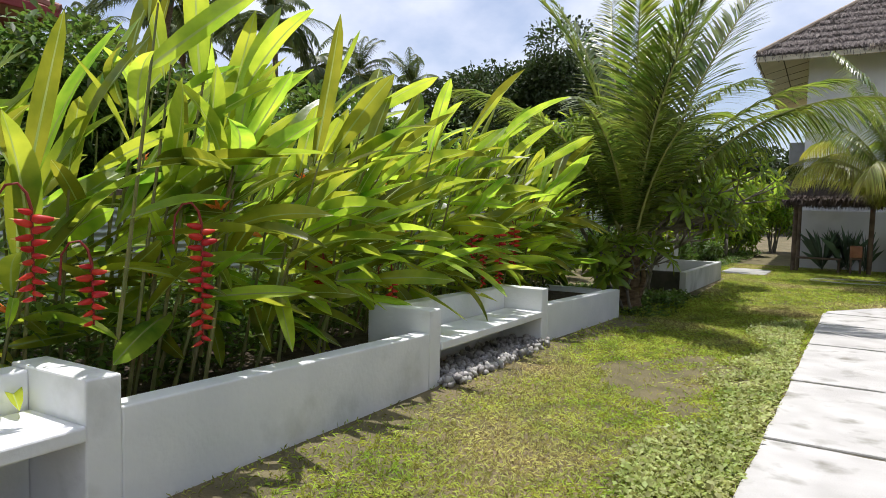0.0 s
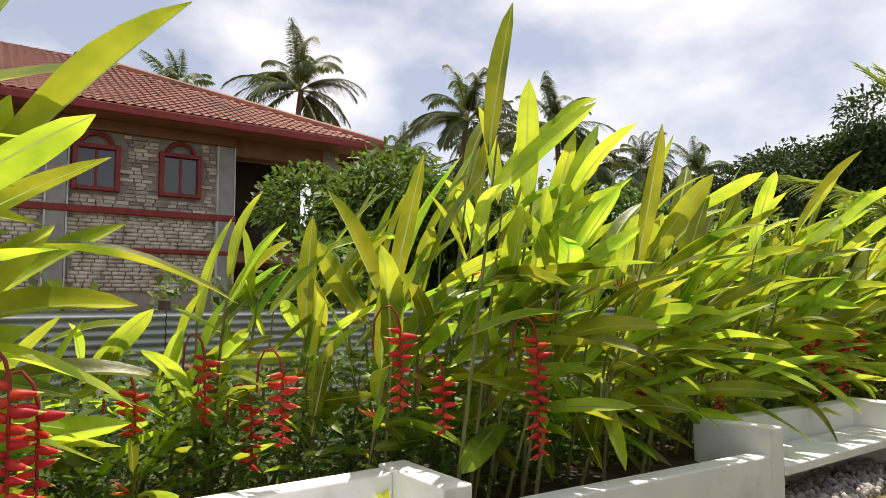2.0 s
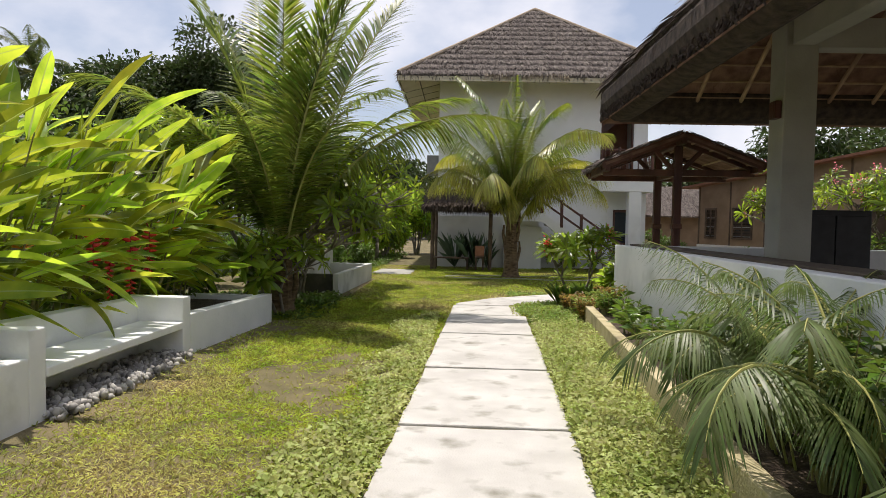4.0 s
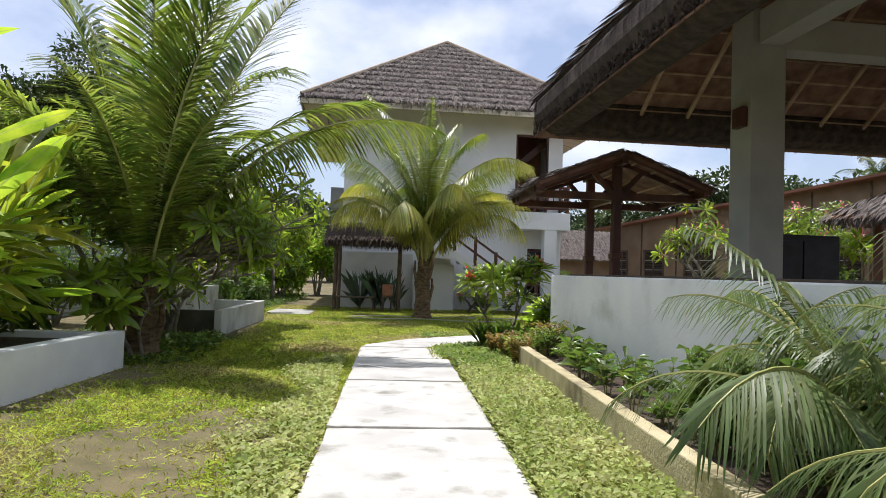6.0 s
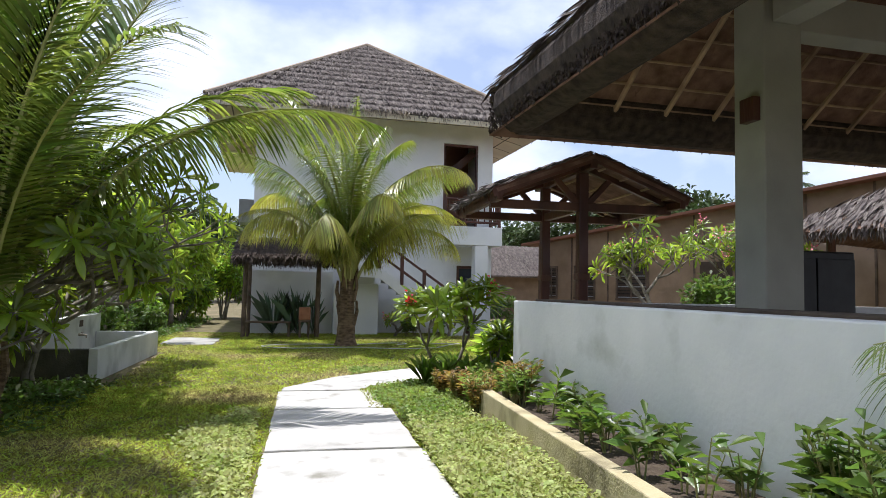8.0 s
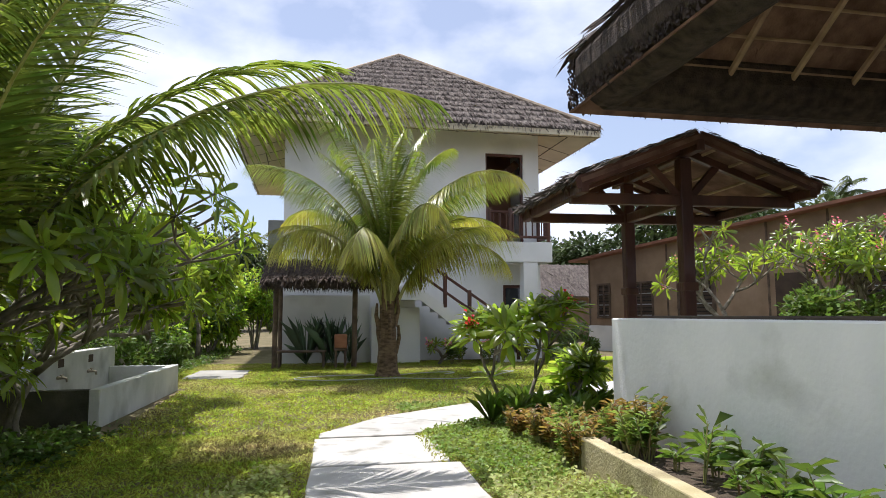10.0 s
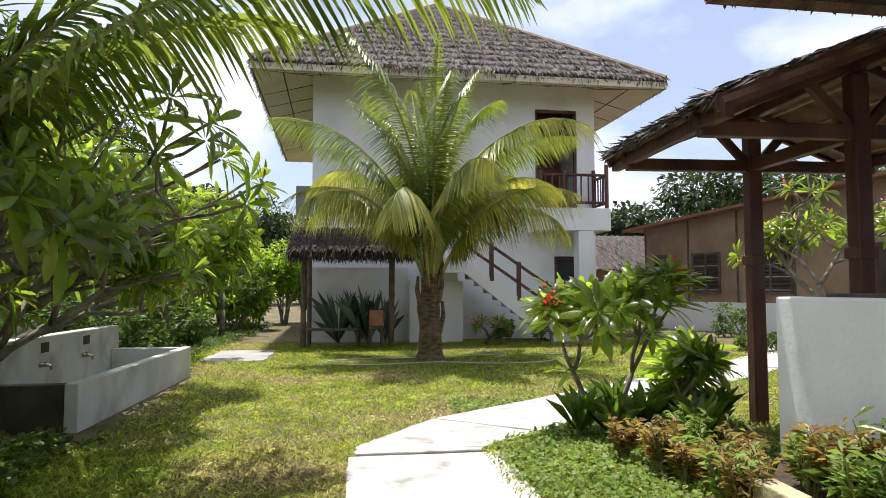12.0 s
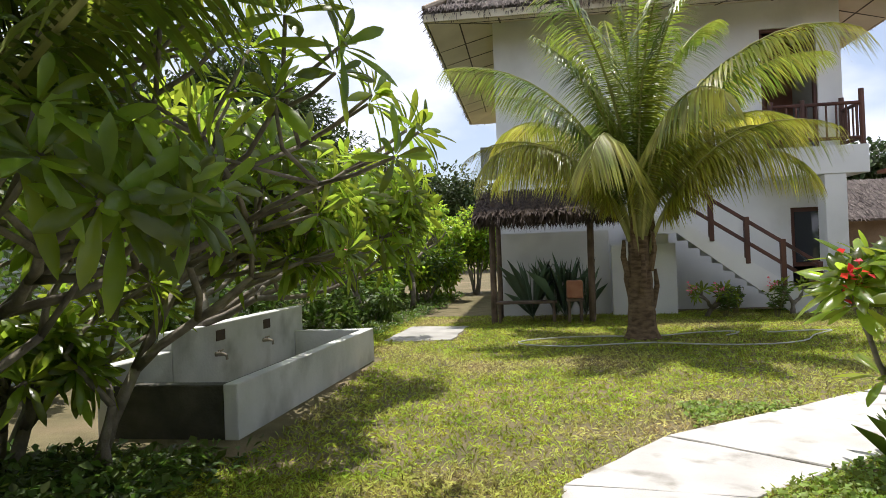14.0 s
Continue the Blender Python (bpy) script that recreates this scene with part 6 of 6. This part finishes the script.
def off_path(a):
    x, y = a[:, 0], a[:, 1]
    el = -0.62 + 0.043 * (y - 10.66)
    on = (x > el - 0.01) & (x < el + np.where(y > 12.6, 1.1, 1.37)) & (y < 14.0)
    on |= (y > 13.95) & (x > -0.44) & (y < 14.28 + 1.35 * (x + 0.43)) & (y < 15.42 + 0.70 * (x - 0.4)) & (y > 14.60 + 0.755 * (x - 1.30))
    on |= (x < wall_line(y)) & (y < 11.45)
    bare = np.sin(2.1 * x + 0.7 * y) + np.sin(1.3 * y - 1.1 * x + 2.0) + 0.6 * np.sin(4.3 * x + 3.1 * y) + 0.4 * np.sin(9.1 * x - 7.3 * y)
    on |= (bare > 0.75 + 0.7 * NPR.rand(len(x))) & (y < 11.0) & (x < -1.0) & (NPR.rand(len(x)) < 0.9)
    on |= (x < -2.75) & (y > 14.8) & (y < 19.6)
    on |= (x < wall_line(y) + 0.25 + 0.45 * NPR.rand(len(x))) & (y < 11.6) & (NPR.rand(len(x)) < 0.8)
    on |= (x > kerb_line(y)) & (y < 12.6)
    on |= (x > -3.2) & (x < -1.9) & (y > 21.3) & (y < 23.5)
    return ~on


def wall_line(y):
    return np.where(y < 8.8, -3.63 + (y - 5.9) * 0.02, -3.572 + (y - 8.8) * 0.085) + 0.01


def kerb_line(y):
    return 1.72 + 0.065 * (y - 11.95) - 0.02


sheet_of("lawn_grass", 200000, (-3.8, 1.7, 1.5, 14.5), 0.055, 0.14, M_GRASS, "short mown lawn grass, worn brown in places", 1.0, keep=off_path)
sheet_of("lawn_grass", 170000, (-3.4, 8.5, 12.5, 25.5), 0.065, 0.15, M_GRASS, "short mown lawn grass in front of the house", 1.2, keep=off_path)
sheet_of("creeper", 34000, (-1.55, -0.72, 1.0, 12.6), 0.048, 0.6, M_PALE_COVER, "low grey-green creeper along the path edge", 0.7, keep=lambda a: off_path(a) & (a[:, 0] > -1.28 + 0.2 * np.sin(a[:, 1] * 2.1) + 0.043 * (a[:, 1] - 8) + 0.06 * NPR.randn(len(a))) & (a[:, 0] < -0.80 + 0.043 * (a[:, 1] - 8) + 0.1 * NPR.rand(len(a))), h=0.07)
sheet_of("ground_cover", 80000, (0.45, 1.8, 1.0, 12.2), 0.05, 0.5, M_PALE_COVER, "low leafy ground cover between path and kerb", 0.7, keep=lambda a: off_path(a) & (a[:, 1] < 11.2 + 0.3 * NPR.randn(len(a))), h=0.15)
sheet_of("ground_cover", 26000, (0.7, 3.4, 11.2, 16.4), 0.045, 0.7, M_COVER, "bright green low ground cover round the frangipani", 0.7, keep=lambda a: off_path(a) & (a[:, 0] < 0.9 + 1.0 * (a[:, 1] - 11.2)) & (a[:, 0] < 2.3 + 2 * (a[:, 1] > 12.7)), h=0.06)
sheet_of("rough_grass", 60000, (-8.5, -3.0, 11.6, 24.0), 0.10, 0.13, M_GRASS, "rough uncut grass behind the trough and under the shrubs", 1.0, keep=lambda a: off_path(a) & ~((a[:, 0] > -4.45) & (a[:, 1] > 14.8) & (a[:, 1] < 19.7)))
sheet_of("leaf_litter", 16000, (-7.0, -2.6, 11.5, 16.0), 0.09, 0.4, M_BUSH, "low weeds and fallen leaves under the shrubs", 0.5, keep=lambda a: off_path(a) & ~((a[:, 0] > -4.4) & (a[:, 1] > 15.0)) & (a[:, 0] < -3.0 + 0.3 * NPR.randn(len(a))), h=0.06)
sheet_of("leaf_litter", 14000, (-7.0, -3.0, 19.6, 34.0), 0.12, 0.4, M_BUSH, "low weeds beside the dirt track", 0.6, keep=lambda a: (a[:, 0] < -3.1 + 0.25 * NPR.randn(len(a))) & (a[:, 0] < -3.4 + 0.06 * (a[:, 1] - 22)), h=0.10)
sheet_of("leaf_litter", 5000, (-5.2, -2.7, 13.2, 15.1), 0.10, 0.45, M_BUSH, "low weeds in the shade before the trough", 0.6, keep=lambda a: off_path(a) & (a[:, 0] < -2.9 + 0.2 * NPR.randn(len(a))), h=0.12)
sheet_of("planter_weeds", 22000, (-6.6, -4.4, -1.5, 3.4), 0.11, 0.4, M_BUSH, "low leafy weeds between the canes", 0.7, z=0.38, h=1.05, keep=lambda a: (NPR.rand(len(a)) < 1.1 - a[:, 2] * 0.7) & (a[:, 0] < np.where(a[:, 1] < 2.8, -4.65, -4.0)))
sheet_of("planter_weeds", 14000, (-6.6, -4.4, 3.4, 11.1), 0.12, 0.35, M_BUSH, "low leafy weeds between the canes", 0.7, z=0.42, h=0.5, keep=lambda a: (a[:, 0] < np.where((a[:, 1] > 5.7) & (a[:, 1] < 8.9), -4.6, -4.0)))


def build_hose():
    pts = []
    for i in range(60):
        t = i / 59
        a = t * 7.0
        r = 1.3 + 1.1 * t + 0.35 * math.sin(2.3 * a + 1) + 0.25 * math.sin(5.1 * a)
        pts.append((0.9 + r * math.cos(a) * 0.95 + 0.9 * t, 20.8 + 0.40 * r * math.sin(a + 0.4) + 0.18 * math.sin(3.3 * a), 0.042))
    tagged(part("garden_hose", tube(bmesh.new(), pts, 0.011, 6), M_HOSE), "pale garden hose lying in loose loops on the lawn", "hose")


build_hose()


def build_hill():
    bm = bmesh.new()
    n = 40
    top, low = [], []
    for i in range(n + 1):
        t = i / n
        a = radians(12 + 42 * t)
        hgt = 95 * math.exp(-((t - 0.42) / 0.22) ** 2) + 45 * math.exp(-((t - 0.85) / 0.25) ** 2) + 6 * noise.noise(Vector((t * 9, 0, 0)))
        top.append(bm.verts.new((1000 * math.sin(a), 1000 * math.cos(a), hgt)))
        low.append(bm.verts.new((700 * math.sin(a), 700 * math.cos(a), -2)))
    for i in range(n):
        bm.faces.new((low[i], low[i + 1], top[i + 1], top[i]))
    tagged(part("far_hill", bm, M_HILL, smooth=True), "hazy blue hill on the horizon", "hill", kind="structure")


build_hill()


# ---- small pieces of the neighbour's wall ----
def build_stones():
    house = bpy.data.objects["stone_clad_house"]
    kinds = []
    for k in range(5):
        bm = boxed(-0.04, 0.0, -0.09 - 0.025 * k, 0.09 + 0.025 * k, -0.05, 0.05, 0)
        bmesh.ops.delete(bm, geom=[f for f in bm.faces if f.normal.x < -0.5], context="FACES")
        me = bpy.data.meshes.new("stone")
        bm.to_mesh(me)
        bm.free()
        me.materials.append(M_STONE)
        kinds.append(me)
    n = 0
    z = 2.2
    holes = [(-3.2, 0.62), (0.78, 0.62), (3.05, 0.62), (5.18, 0.62)]
    pil = (-5.0, 2.15, 6.45)
    vs, fs = [], []
    while z < 6.4:
        y = -9.0 + RNG.uniform(0, 0.3)
        while y < 6.6:
            k = RNG.randrange(5)
            hw = 0.09 + 0.025 * k
            c = y + hw
            ok = all(abs(c - a) > b + hw * 0.5 or z > 6.55 or z < 4.72 for a, b in holes) and all(abs(c - p) > 0.26 + hw * 0.6 for p in pil)
            if ok:
                d = RNG.uniform(0.0, 0.05)
                if n < 300 and c > 2.4 and z > 4.4:
                    part("stone", kinds[k], M_STONE, house, m=pose(-0.03 + d, c, z, 0, 0, 0) @ Matrix.Diagonal((1, RNG.uniform(0.88, 0.97), RNG.uniform(0.85, 0.96), 1)))
                    n += 1
                else:
                    o = len(vs)
                    x0, x1 = -0.06, -0.03 + d
                    vs += [(x, c + sy * hw * 0.94, z + sz * 0.046) for x in (x0, x1) for sy, sz in ((-1, -1), (1, -1), (1, 1), (-1, 1))]
                    fs += [(o + 4, o + 5, o + 6, o + 7), (o, o + 1, o + 5, o + 4), (o + 1, o + 2, o + 6, o + 5), (o + 2, o + 3, o + 7, o + 6), (o + 3, o, o + 4, o + 7)]
            y += 2 * hw + 0.012
        z += 0.106
    tagged(part("stone_cladding", mesh_np("stone_cladding", np.array(vs), np.array(fs), M_STONE), M_STONE, house), kind="stuff")


build_stones()
